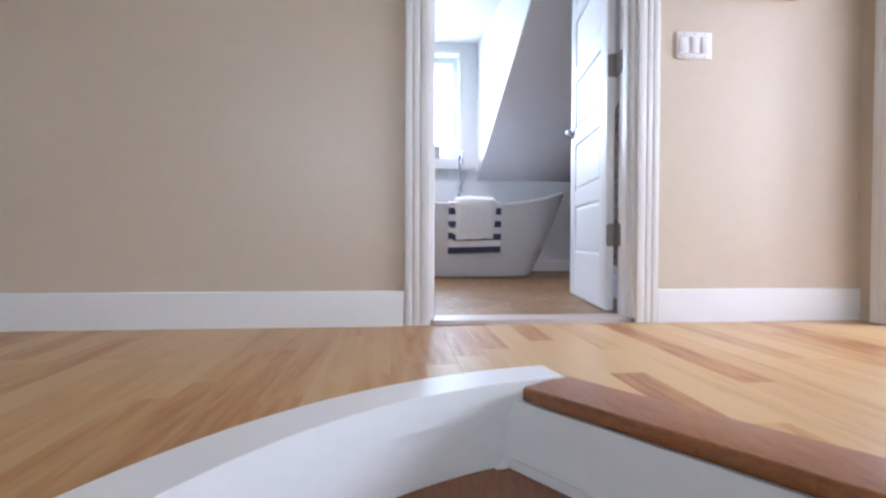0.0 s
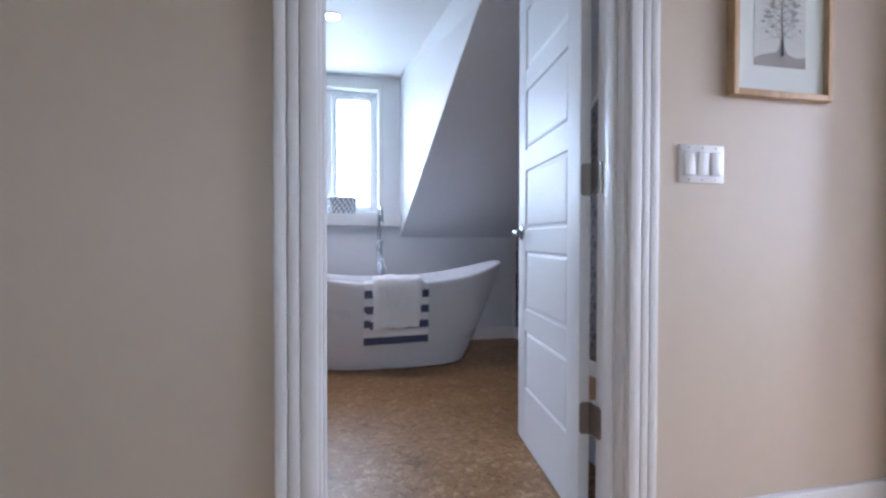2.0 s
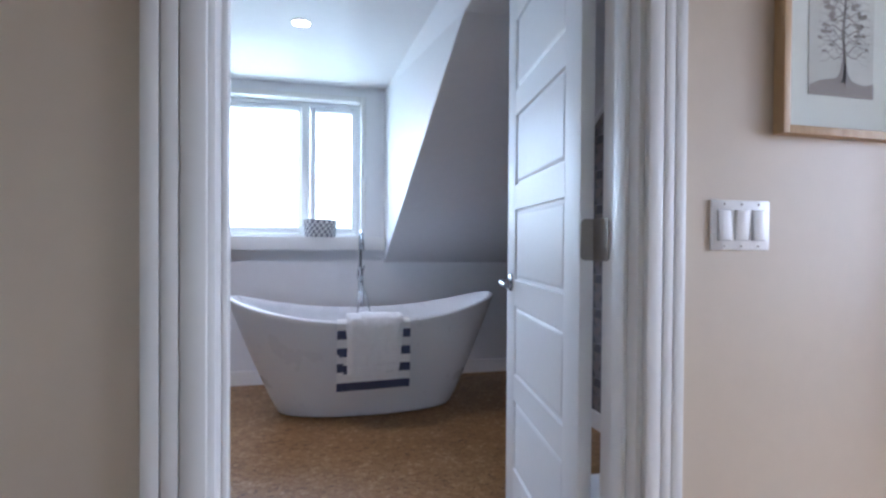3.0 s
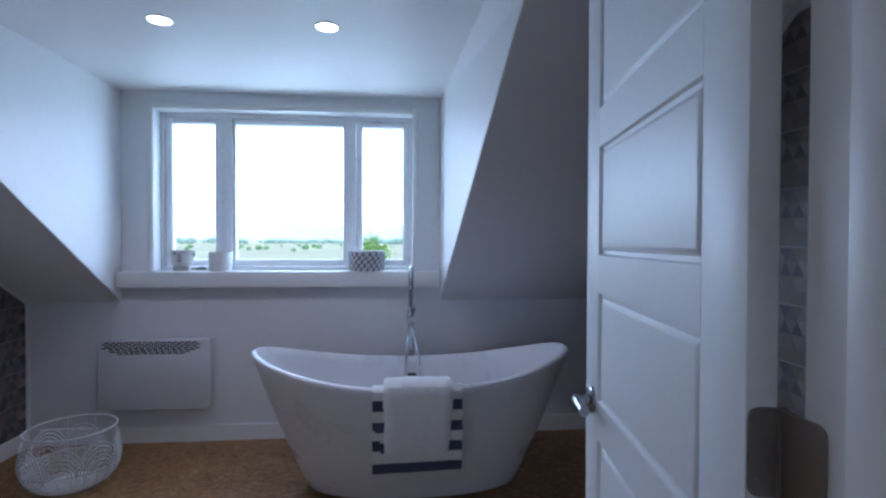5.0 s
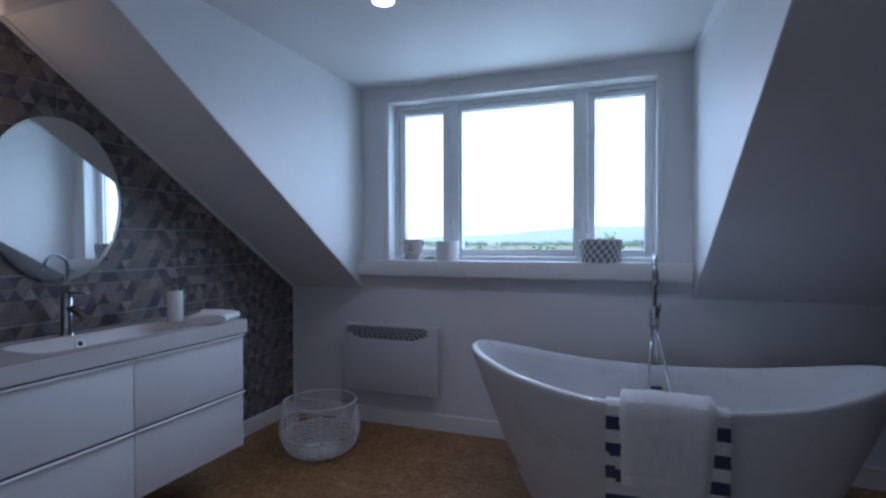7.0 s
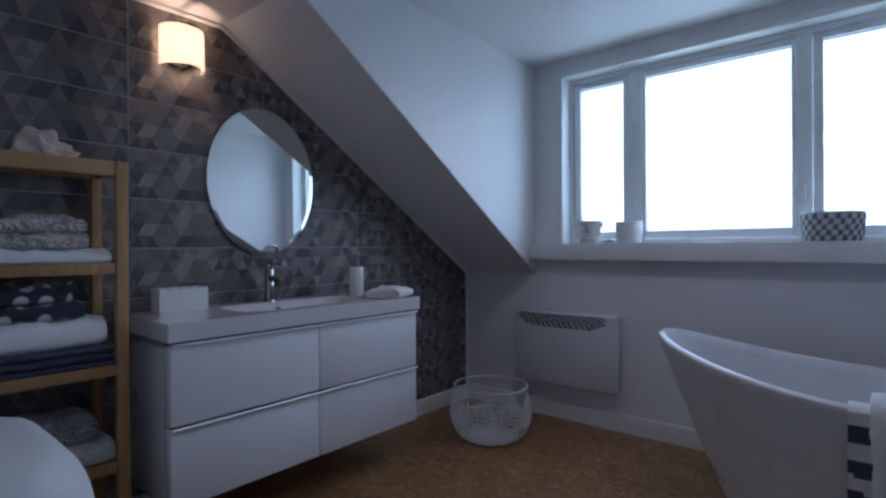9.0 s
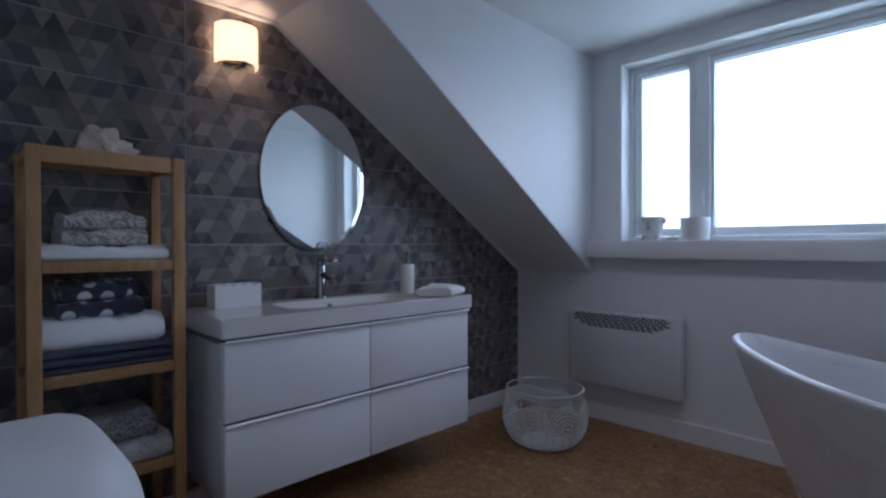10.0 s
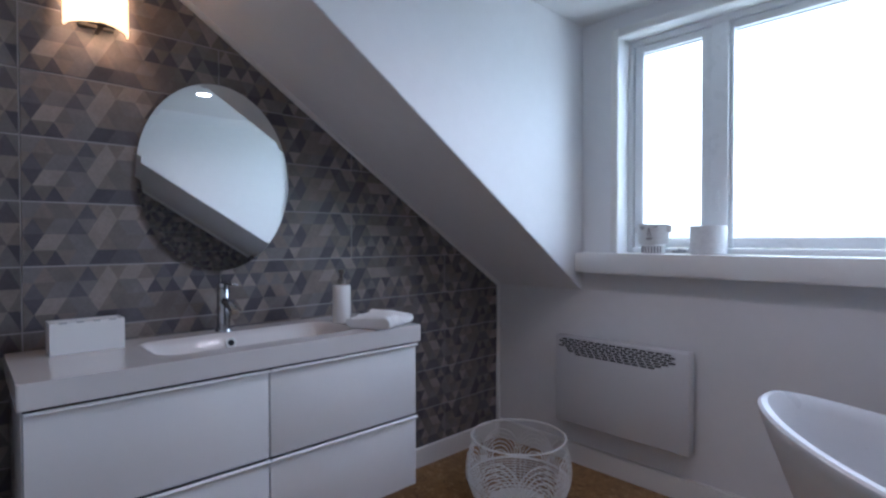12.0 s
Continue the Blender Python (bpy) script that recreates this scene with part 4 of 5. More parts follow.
def soap():
    x, y, z = -1.435, 4.07, 0.863
    root = thing("soap_dispenser", "white ceramic soap dispenser with a dark metal pump", "soap dispenser", (x, y, z))
    part("bottle", lathe([(0, 0), (0.035, 0), (0.037, 0.003), (0.037, 0.148), (0.035, 0.153), (0.015, 0.155), (0, 0.155)], 32, (x, y, z)), CERAMIC, root)
    bm = lathe([(0, 0.155), (0.016, 0.155), (0.016, 0.178), (0.008, 0.18), (0.008, 0.2), (0.013, 0.201), (0.013, 0.216), (0, 0.217)], 20, (x, y, z))
    tube(bm, [(x, y, z + 0.21), (x + 0.025, y - 0.012, z + 0.21), (x + 0.038, y - 0.017, z + 0.203)], 0.0055, 10)
    part("pump", bm, NICKEL, root, "dark metal pump")


soap()


def folded(name, cx, cy, z, lx, ly, layers, h, mats, label, seed, category="towel", rz=0.0):
    """A folded cloth: soft rolled layers whose fold shows to the front (+x)."""
    rnd = random.Random(seed)
    bm = bmesh.new()
    n, m = 22, 20
    th = h / layers
    for L in range(layers):
        prof = []
        for k in range(m):
            a = 2 * math.pi * k / m
            c, s = math.cos(a), math.sin(a)
            prof.append((math.copysign(abs(c) ** 0.35, c) * lx / 2, math.copysign(abs(s) ** 0.75, s) * th * 0.52))
        sx, sy = rnd.uniform(-0.006, 0.006), rnd.uniform(-0.008, 0.008)
        rings = []
        for i in range(n + 1):
            v = i / n - 0.5
            e = min(1, (0.5 - abs(v)) / 0.06 + 0.35) ** 0.5
            ring = []
            for px, pz in prof:
                w = (noise.noise((v * 4 + seed, px * 9, L * 3.1)) * 0.36 + noise.noise((v * 11 + seed, px * 22, L * 5.3)) * 0.18) * min(th, 0.055)
                ring.append(bm.verts.new((px * (0.985 + 0.015 * e) + sx + 0.006 * noise.noise((v * 6, seed, L)), v * ly + sy, th * (L + 0.5) + (pz + w * (1 if pz > 0 else 0.15)) * (0.55 + 0.45 * e))))
            rings.append(ring)
        for a, b in zip(rings, rings[1:]):
            for k in range(m):
                bm.faces.new((a[k], a[(k + 1) % m], b[(k + 1) % m], b[k]))
        bm.faces.new(rings[0])
        bm.faces.new(rings[-1])
    bm.transform(pose(cx, cy, z, 0, 0, rz))
    return tagged(part(name, bm, mats), label, category)


# cloth folded in four at the basin's corner, its front fold drooping a little
folded("face_cloth", -1.25, 4.135, 0.8635, 0.19, 0.205, 1, 0.046, TERRY, "folded white face cloth on the washbasin's corner", 21, "cloth", 24.0)

tissue = thing("tissue_box", "plain white upright tissue holder on the washbasin", "tissue holder", (-1.52, 3.21, 0.863))
y0, y1, zt = 3.113, 3.303, 0.957
bm = boxes((-1.562, -1.478, y0, y0 + 0.003, 0.863, zt), (-1.562, -1.478, y1 - 0.003, y1, 0.863, zt), (-1.481, -1.478, y0 + 0.003, y1 - 0.003, 0.863, zt), (-1.562, -1.559, y0 + 0.003, y1 - 0.003, 0.863, zt), (-1.559, -1.481, y0 + 0.003, y1 - 0.003, 0.863, 0.868))
part("holder", bm, PLASTIC, tissue)
for k in range(4):
    part("slot", boxes((-1.4815, -1.4774, y0 + 0.022 + 0.042 * k, y0 + 0.042 + 0.042 * k, zt - 0.0035, zt + 0.0006)), SHADOWGREY, tissue, "small notch in the upper edge")
rows = [[(-1.55 + 0.06 * i / 5, 3.122 + 0.17 * j / 12, 0.934 + 0.003 * noise.noise((i, j * 0.7, 5))) for j in range(13)] for i in range(6)]
part("napkins", sheet(rows, 0.02), TERRY, tissue, "white paper napkins")


def ellipse_disc(cy, cz, ry, rz, x0, x1, bevel, segs=72):
    bm = bmesh.new()
    rings = []
    for x, k in ((x0, 0.0), (x1 - 0.0025, 0.0), (x1, bevel)):
        rings.append([bm.verts.new((x, cy + (ry - k) * math.cos(2 * math.pi * i / segs), cz + (rz - k) * math.sin(2 * math.pi * i / segs))) for i in range(segs)])
    for a, b in zip(rings, rings[1:]):
        for i in range(segs):
            bm.faces.new((a[i], a[(i + 1) % segs], b[(i + 1) % segs], b[i]))
    bm.faces.new(rings[0])
    bm.faces.new(rings[-1])
    return bm


mirror = thing("mirror", "oval frameless mirror with polished rim above the washbasin", "mirror", (VX + 0.01, 3.648, 1.438))
# flat glass whose outer 16 mm is ground to a shallow bevel, hung with a slight turn
TURN_Y, TURN_Z = 0.021, -0.005
bm = bmesh.new()


def glass_ring(inset, lift, n=120):
    out = []
    for i in range(n):
        y, z = (0.278 - inset) * math.cos(2 * math.pi * i / n), (0.352 - inset) * math.sin(2 * math.pi * i / n)
        out.append(bm.verts.new((VX + 0.0195 + lift + TURN_Y * y + TURN_Z * z, 3.648 + y, 1.438 + z)))
    return out


rings = [glass_ring(0.0, -0.0045), glass_ring(0.0, -0.0003), glass_ring(0.016, 0.0), glass_ring(0.018, 0.0)]
for a, b in zip(rings, rings[1:]):
    for i in range(120):
        bm.faces.new((a[i], a[(i + 1) % 120], b[(i + 1) % 120], b[i]))
bm.faces.new(rings[-1])
part("mirror_glass", bm, MIRROR, mirror, smooth=False)
part("backing", ellipse_disc(3.648, 1.438, 0.268, 0.342, VX + 0.0085, VX + 0.0135, 0.0), DARKMETAL, mirror)


def sconce():
    y, z0, z1 = 3.262, 1.884, 2.05
    root = thing("wall_lamp", "lit half-round opal glass wall lamp with dark metal clips", "wall lamp", (VX + 0.01, y, z0))
    part("back_plate", box(bmesh.new(), VX + 0.009, VX + 0.022, y - 0.05, y + 0.05, z0 + 0.01, z1 - 0.01, bevel=0.003), DARKMETAL, root)
    bm = bmesh.new()
    rings = []
    n = 28
    for z in (z0, z0 + 0.004, z1 - 0.004, z1):
        k = 0.002 if z in (z0, z1) else 0.0
        rings.append([bm.verts.new((VX + 0.018 + (0.088 - k) * math.sin(math.pi * i / n), y - (0.09 - k) * math.cos(math.pi * i / n), z)) for i in range(n + 1)])
    for a, b in zip(rings, rings[1:]):
        for i in range(n):
            bm.faces.new((a[i], a[i + 1], b[i + 1], b[i]))
    bm.normal_update()
    bmesh.ops.solidify(bm, geom=bm.faces[:], thickness=0.004)
    part("shade", bm, LAMPGLASS, root, "glowing opal glass shade")
    for z in (z0 - 0.006, z1 + 0.001):
        bm = bmesh.new()
        pts = [(VX + 0.03 + 0.077 * math.sin(math.pi * k / 16), y - 0.09 * math.cos(math.pi * k / 16), z + 0.002) for k in range(6, 11)]
        tube(bm, pts, 0.0045, 8)
        box(bm, VX + 0.018, VX + 0.108, y - 0.006, y + 0.006, z - 0.003, z + 0.004, bevel=0.001)
        box(bm, VX + 0.094, VX + 0.108, y - 0.009, y + 0.012, z - 0.003, z + 0.009, bevel=0.002)
        part("clip", bm, DARKMETAL, root)
    return root


LAMPGLASS = glow("lit_opal_glass", (1.0, 0.79, 0.52), 1.75)
lt = LAMPGLASS.node_tree
tl, ad = lt.nodes.new("ShaderNodeBsdfTranslucent"), lt.nodes.new("ShaderNodeAddShader")
tl.inputs["Color"].default_value = (0.85, 0.72, 0.5, 1)
lt.nodes["Principled BSDF"].inputs["Base Color"].default_value = (0.1, 0.09, 0.07, 1)
lt.links.new(lt.nodes["Principled BSDF"].outputs[0], ad.inputs[0])
lt.links.new(tl.outputs[0], ad.inputs[1])
lt.links.new(ad.outputs[0], lt.nodes["Material Output"].inputs["Surface"])
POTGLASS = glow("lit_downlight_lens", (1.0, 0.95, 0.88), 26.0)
sconce()
lamp("wall_lamp_bulb", "POINT", 6.2, (1.0, 0.58, 0.28), pose(VX + 0.06, 3.262, 1.967), 0.02)


def downlight(x, y, z):
    root = thing("downlight", "round recessed ceiling downlight, switched on", "ceiling light", (x, y, z), group="ceiling downlights")
    part("trim_ring", lathe([(0.058, 0.0), (0.058, -0.003), (0.055, -0.005), (0.05, -0.005), (0.047, -0.002), (0.047, 0.0)], 36, (x, y, z)), TRIM, root)
    part("lens", lathe([(0.0, -0.003), (0.047, -0.003), (0.047, 0.0)], 36, (x, y, z)), POTGLASS, root, "glowing lens")
    return root


downlight(-0.335, 4.172, DORM)
downlight(0.388, 4.172, DORM)
for x in (-0.335, 0.388):
    spot = lamp("downlight_beam", "SPOT", 26, (1.0, 0.80, 0.72), pose(x, 4.172, DORM - 0.012), 0.04)
    spot.data.spot_size, spot.data.spot_blend = radians(145), 0.8
downlight(1.25, 0.35, 2.48)


def heater():
    x0, x1, y0, z0, z1 = -1.172, -0.49, 5.215, 0.254, 0.702
    root = thing("wall_heater", "white convector panel heater with a slotted grille", "heater", ((x0 + x1) / 2, WY, z0))
    bm = box(bmesh.new(), x0, x1, y0, y0 + 0.06, z0, z1, bevel=0.005)
    part("body", bm, HEATER, root)
    for xa in (x0 + 0.1, x1 - 0.14):
        part("bracket", boxes((xa, xa + 0.04, y0 + 0.06, WY, z0 + 0.08, z1 - 0.08)), SHADOWGREY, root)
    bm = bmesh.new()
    for r in range(7):
        z = z1 - 0.017 - r * 0.0118
        xa = x0 + 0.022 + 0.026 * max(0, r - 3) + (0.0 if r % 2 else 0.019)
        while xa + 0.03 < x1 - 0.055 - 0.026 * max(0, r - 3):
            box(bm, xa, xa + 0.03, y0 - 0.0008, y0 + 0.004, z - 0.004, z + 0.004)
            xa += 0.038
    tagged(part("grille", bm, GAPSHADE, root, "dark slotted grille"), kind="stuff")
    return root


heater()


def wire_basket():
    x, y = -1.05, 4.745
    root = thing("wire_basket", "round white cord-wrapped wire basket on the cork floor", "basket", (x, y, FZ))

    def rad(z):
        t = z / 0.3
        k = 1 - min(1.0, t / 0.5)
        return 0.13 + 0.1 * math.sqrt(max(0.0, 1 - k * k)) - 0.02 * max(0, t - 0.55) / 0.45

    def pt(a, z, off=0.0):
        r = rad(z) + off
        return (x + r * math.cos(a), y + r * math.sin(a), FZ + 0.004 + z)
    bm = bmesh.new()
    tube(bm, [pt(2 * math.pi * k / 64, 0.3) for k in range(64)], 0.0046, 8, closed=True)
    part("rim", bm, CORD, root, "white wrapped rim")
    bm = bmesh.new()
    for z in (0.003, 0.11):
        tube(bm, [pt(2 * math.pi * k / 56, z) for k in range(56)], 0.0042, 6, closed=True)
    part("hoop", bm, CORD, root)
    for k in range(10):
        a = 2 * math.pi * k / 10 + 0.3
        bm = bmesh.new()
        tube(bm, [pt(a, 0.3 * j / 16) for j in range(17)], 0.0018, 6)
        part("rib", bm, CORD, root)
    for k in range(8):
        a0 = 2 * math.pi * k / 8 + 0.3
        for q in range(6):
            w, h = 0.46 - q * 0.058, 0.14 - q * 0.0215
            off = 0.004 if k % 2 else -0.001
            bm = bmesh.new()
            tube(bm, [pt(a0 + w * math.cos(math.pi * j / 20), 0.112 + h * math.sin(math.pi * j / 20), off) for j in range(21)], 0.0031, 6)
            part("curved_cord", bm, CORD, root)
    bm = bmesh.new()
    tube(bm, [pt(2 * math.pi * k / 48, 0.006 + 0.104 * k / (48 * 10)) for k in range(48 * 10 + 1)], 0.0027, 5)
    part("woven_base", bm, CORD, root, "closely coiled white cord base")
    for k in range(24):
        a = 2 * math.pi * k / 24
        bm = bmesh.new()
        tube(bm, [pt(a, 0.11 * j / 8, 0.003) for j in range(9)], 0.0016, 5)
        part("base_rib", bm, CORD, root)
    bm = lathe([(0.0, 0.0), (0.136, 0.0), (0.136, 0.004), (0.0, 0.004)], 40, (x, y, FZ))
    part("bottom", bm, CORD, root)
    return root


CORD = mat("white_cord", (0.80, 0.795, 0.77), 0.7, var=0.08, var_scale=60, bump=0.3, bump_scale=300)
wire_basket()


# ---- rack and linen ----
def rack():
    root = thing("shelf_rack", "open pine shelf rack holding folded towels", "shelf rack", (-1.47, 2.735, FZ))
    X0, X1, Y0, Y1 = -1.618, -1.315, 2.52, 2.952
    for x0, x1, y0, y1 in ((X1 - 0.032, X1, Y0, Y0 + 0.036), (X1 - 0.032, X1, Y1 - 0.036, Y1), (X0, X0 + 0.03, Y0, Y0 + 0.032), (X0, X0 + 0.03, Y1 - 0.032, Y1)):
        part("post", box(bmesh.new(), x0, x1, y0, y1, FZ, 1.4135, bevel=0.002), PINE, root)
    for z in (0.06, 0.385, 0.715, 1.06, 1.405):
        bm = boxes((X0 + 0.03, X1 - 0.032, Y0 + 0.004, Y1 - 0.004, z - 0.007, z + 0.002))
        sh = part("shelf", bm, PINE, root)
        part("front_rail", box(bmesh.new(), X1 - 0.03, X1 - 0.006, Y0 + 0.037, Y1 - 0.037, z - (0.042 if z > 1.4 else 0.028), z + 0.008, bevel=0.0015), PINE, sh)
        part("back_rail", box(bmesh.new(), X0 + 0.004, X0 + 0.024, Y0 + 0.033, Y1 - 0.033, z - 0.026, z + 0.008, bevel=0.0015), PINE, sh)
        for y0 in (Y0 + 0.004, Y1 - 0.022):
            part("side_rail", box(bmesh.new(), X0 + 0.031, X1 - 0.033, y0, y0 + 0.018, z - 0.026, z - 0.008, bevel=0.0015), PINE, sh)
    bm = bmesh.new()
    tube(bm, [(X1 - 0.002, Y1 - 0.02, 0.615), (X1 + 0.0006, Y1 - 0.02, 0.615)], [0.006, 0.005], 10)
    part("knot", bm, REDWOOD, root, "small dark knot")
    return root


rack()


def printed_cloth(name, a, b, scale, kind):
    m = mat(name, a, 0.95, sheen=0.3, bump=0.9, bump_scale=420)
    t = m.node_tree
    co, v = t.nodes.new("ShaderNodeTexCoord"), t.nodes.new("ShaderNodeTexVoronoi" if kind == "dots" else "ShaderNodeTexNoise")
    v.inputs["Scale"].default_value = scale
    if kind == "dots":
        v.inputs["Randomness"].default_value = 0.35
        r = ramp(t, [(0.0, b), (0.34, b), (0.38, a)])
        t.links.new(v.outputs["Distance"], r.inputs["Fac"])
    else:
        v.inputs["Distortion"].default_value, v.inputs["Detail"].default_value = 3.2, 1.0
        v.inputs["Scale"].default_value = scale * 1.7
        r = ramp(t, [(0.40, b), (0.44, a), (0.5, a), (0.53, b), (0.57, b), (0.6, a)])
        t.links.new(v.outputs["Fac"], r.inputs["Fac"])
    t.links.new(co.outputs["Object"], v.inputs["Vector"])
    t.links.new(r.outputs["Color"], t.nodes["Principled BSDF"].inputs["Base Color"])
    return m


DOTS = printed_cloth("navy_dotted_cloth", (0.03, 0.034, 0.055), (0.62, 0.62, 0.64), 18, "dots")
DAMASK = printed_cloth("taupe_patterned_cloth", (0.62, 0.58, 0.54), (0.27, 0.235, 0.21), 7, "wave")
DAMASK_DARK = printed_cloth("grey_patterned_cloth", (0.38, 0.365, 0.36), (0.10, 0.10, 0.115), 17, "wave")
DAMASK_PALE = printed_cloth("pale_patterned_cloth", (0.62, 0.61, 0.60), (0.40, 0.39, 0.385), 14, "wave")
NAVYFLAT = mat("navy_cotton", (0.05, 0.057, 0.10), 0.9, sheen=0.2, var=0.1, var_scale=30, bump=0.6, bump_scale=400)
folded("folded_towel", -1.462, 2.735, 1.062, 0.27, 0.352, 1, 0.052, TERRY, "flat folded white towel on the pine shelf", 4)
folded("folded_towel", -1.465, 2.725, 1.113, 0.22, 0.235, 1, 0.056, DAMASK, "taupe patterned folded towel on a white towel", 5)
folded("folded_towel", -1.465, 2.725, 1.165, 0.21, 0.225, 1, 0.056, DAMASK, "taupe and white patterned folded towel on top", 6)
folded("folded_towel", -1.462, 2.735, 0.717, 0.27, 0.37, 3, 0.078, NAVYFLAT, "navy folded towel at the bottom of a stack", 7)
folded("folded_towel", -1.46, 2.72, 0.792, 0.26, 0.345, 1, 0.095, TERRY, "thick white folded towel in a stack", 9)
folded("folded_towel", -1.46, 2.72, 0.883, 0.2, 0.235, 1, 0.06, DOTS, "navy folded towel with white dots", 10)
folded("folded_towel", -1.46, 2.712, 0.941, 0.19, 0.205, 1, 0.056, DOTS, "navy folded towel with white dots on top", 11)
folded("folded_towel", -1.46, 2.76, 0.387, 0.26, 0.3, 1, 0.08, DAMASK_PALE, "pale patterned folded towel on the low shelf", 12)
folded("folded_towel", -1.465, 2.735, 0.462, 0.24, 0.26, 1, 0.09, DAMASK_DARK, "grey patterned folded towel on a pale one", 13)
folded("folded_towel", -1.465, 2.76, 0.062, 0.25, 0.28, 2, 0.1, DAMASK_DARK, "grey folded towel on the bottom shelf", 14)
STONE = mat("pale_rough_stone", (0.62, 0.52, 0.44), 0.9, var=0.3, var_scale=18, bump=1.0, bump_scale=60)
bm = bmesh.new()
bmesh.ops.create_icosphere(bm, subdivisions=4, radius=1)
for v in bm.verts:
    c = v.co.copy()
    k = 1 + 0.28 * noise.noise(c * 1.7) + 0.34 * noise.noise(c * 3.3) + 0.2 * abs(noise.noise(c * 7))
    k -= 0.45 * max(0.0, 1 - (c - Vector((0.75, 0.45, 0.35))).length / 0.55)
    z = max(c.z * k, -0.42)
    v.co = Vector((-1.47 + 0.05 * c.x * k, 2.752 + 0.078 * c.y * k, 1.4115 + 0.42 * 0.064 + z * 0.064 * (1 - 0.3 * c.y)))
tagged(part("shell_rock", bm, STONE), "pale craggy shell-like rock on the pine rack", "rock")


# toilet beside the doorway
def toilet():
    root = thing("toilet", "white close-coupled toilet with a smooth rounded cistern", "toilet", (-0.51, 2.4, FZ))

    prof = [(2.295, 0.42), (2.295, 0.797)]
    for k in range(13):
        a = math.pi / 2 * (1 - k / 12)
        prof.append((2.502 + 0.094 * math.cos(a) ** 0.95, 0.612 + 0.185 * math.sin(a) ** 0.95))
    prof += [(2.591, 0.42)]
    bm = bmesh.new()
    slices = []
    for u in (-1.0, -0.985, -0.95, -0.88, -0.76, -0.5, 0.0, 0.5, 0.76, 0.88, 0.95, 0.985, 1.0):
        fy, fz = 1 - 0.2 * abs(u) ** 6, 1 - 0.12 * abs(u) ** 6
        slices.append([bm.verts.new((-0.51 + 0.2 * u, 2.295 + (y - 2.295) * fy, 0.42 + (z - 0.42) * fz)) for y, z in prof])
    for p, q in zip(slices, slices[1:]):
        for i in range(len(prof)):
            j = (i + 1) % len(prof)
            bm.faces.new((p[i], p[j], q[j], q[i]))
    bm.faces.new(slices[0])
    bm.faces.new(slices[-1][::-1])
    part("cistern", bm, TOILETWHITE, root)
    part("flush_button", lathe([(0, 0.006), (0.022, 0.006), (0.025, 0.0)], 24, (-0.51, 2.38, 0.7965)), CHROME, root)
    bm = bmesh.new()
    rings = []
    for z, hl, hw in ((0.0, 0.2, 0.115), (0.1, 0.2, 0.115), (0.22, 0.23, 0.145), (0.34, 0.275, 0.18), (0.385, 0.285, 0.188), (0.395, 0.278, 0.182)):
        rings.append([bm.verts.new((-0.51 + x, 2.70 + y, FZ + z)) for y, x in half_outline(hl, hw, 2.3, 36)])
    for a, b in zip(rings, rings[1:]):
        for i in range(36):
            bm.faces.new((a[i], a[(i + 1) % 36], b[(i + 1) % 36], b[i]))
    bm.faces.new(rings[0])
    bm.faces.new(rings[-1])
    box(bm, -0.66, -0.36, 2.3, 2.56, FZ, 0.419, bevel=0.02)
    part("bowl", bm, CERAMIC, root)
    bm = bmesh.new()
    rings = []
    for z, k in ((0.0, 0.0), (0.016, 0.0), (0.024, 0.01)):
        rings.append([bm.verts.new((-0.51 + x, 2.715 + y, 0.4125 + z)) for y, x in half_outline(0.265 - k, 0.186 - k, 2.3, 36)])
    for a, b in zip(rings, rings[1:]):
        for i in range(36):
            bm.faces.new((a[i], a[(i + 1) % 36], b[(i + 1) % 36], b[i]))
    bm.faces.new(rings[0])
    bm.faces.new(rings[-1])
    part("seat_lid", bm, PLASTIC, root)


toilet()

# ---- on the window sill ----
SZ = 1.1345
POT = mat("speckled_white_stoneware", (0.66, 0.66, 0.66), 0.6, var=0.12, var_scale=50, bump=0.4, bump_scale=160)
CLAY = mat("white_glazed_clay", (0.80, 0.80, 0.79), 0.5, var=0.05, var_scale=50)
pot = thing("planter", "white stoneware planter with small ears and striped foot", "planter", (-0.70, 5.325, SZ))
part("bowl", lathe([(0, 0.0), (0.051, 0.0), (0.051, 0.04), (0.063, 0.046), (0.066, 0.05), (0.071, 0.134), (0.073, 0.138), (0.067, 0.138), (0.06, 0.06), (0, 0.055)], 40, (-0.70, 5.325, SZ)), CLAY, pot)
for s in (-1, 1):
    part("ear", box(bmesh.new(), -0.70 + s * 0.077 - 0.009, -0.70 + s * 0.077 + 0.009, 5.31, 5.335, SZ + 0.098, SZ + 0.132, bevel=0.005), CLAY, pot)
INK = mat("dark_ink", (0.12, 0.09, 0.10), 0.6)
for k in range(9):
    a = radians(-150 + k * 15)
    bm = bmesh.new()
    tube(bm, [(-0.70 + 0.0512 * math.cos(a), 5.325 + 0.0512 * math.sin(a), SZ + 0.004), (-0.70 + 0.0512 * math.cos(a), 5.325 + 0.0512 * math.sin(a), SZ + 0.034)], 0.0022, 5)
    part("stripe", bm, INK, pot, "dark painted stripe")
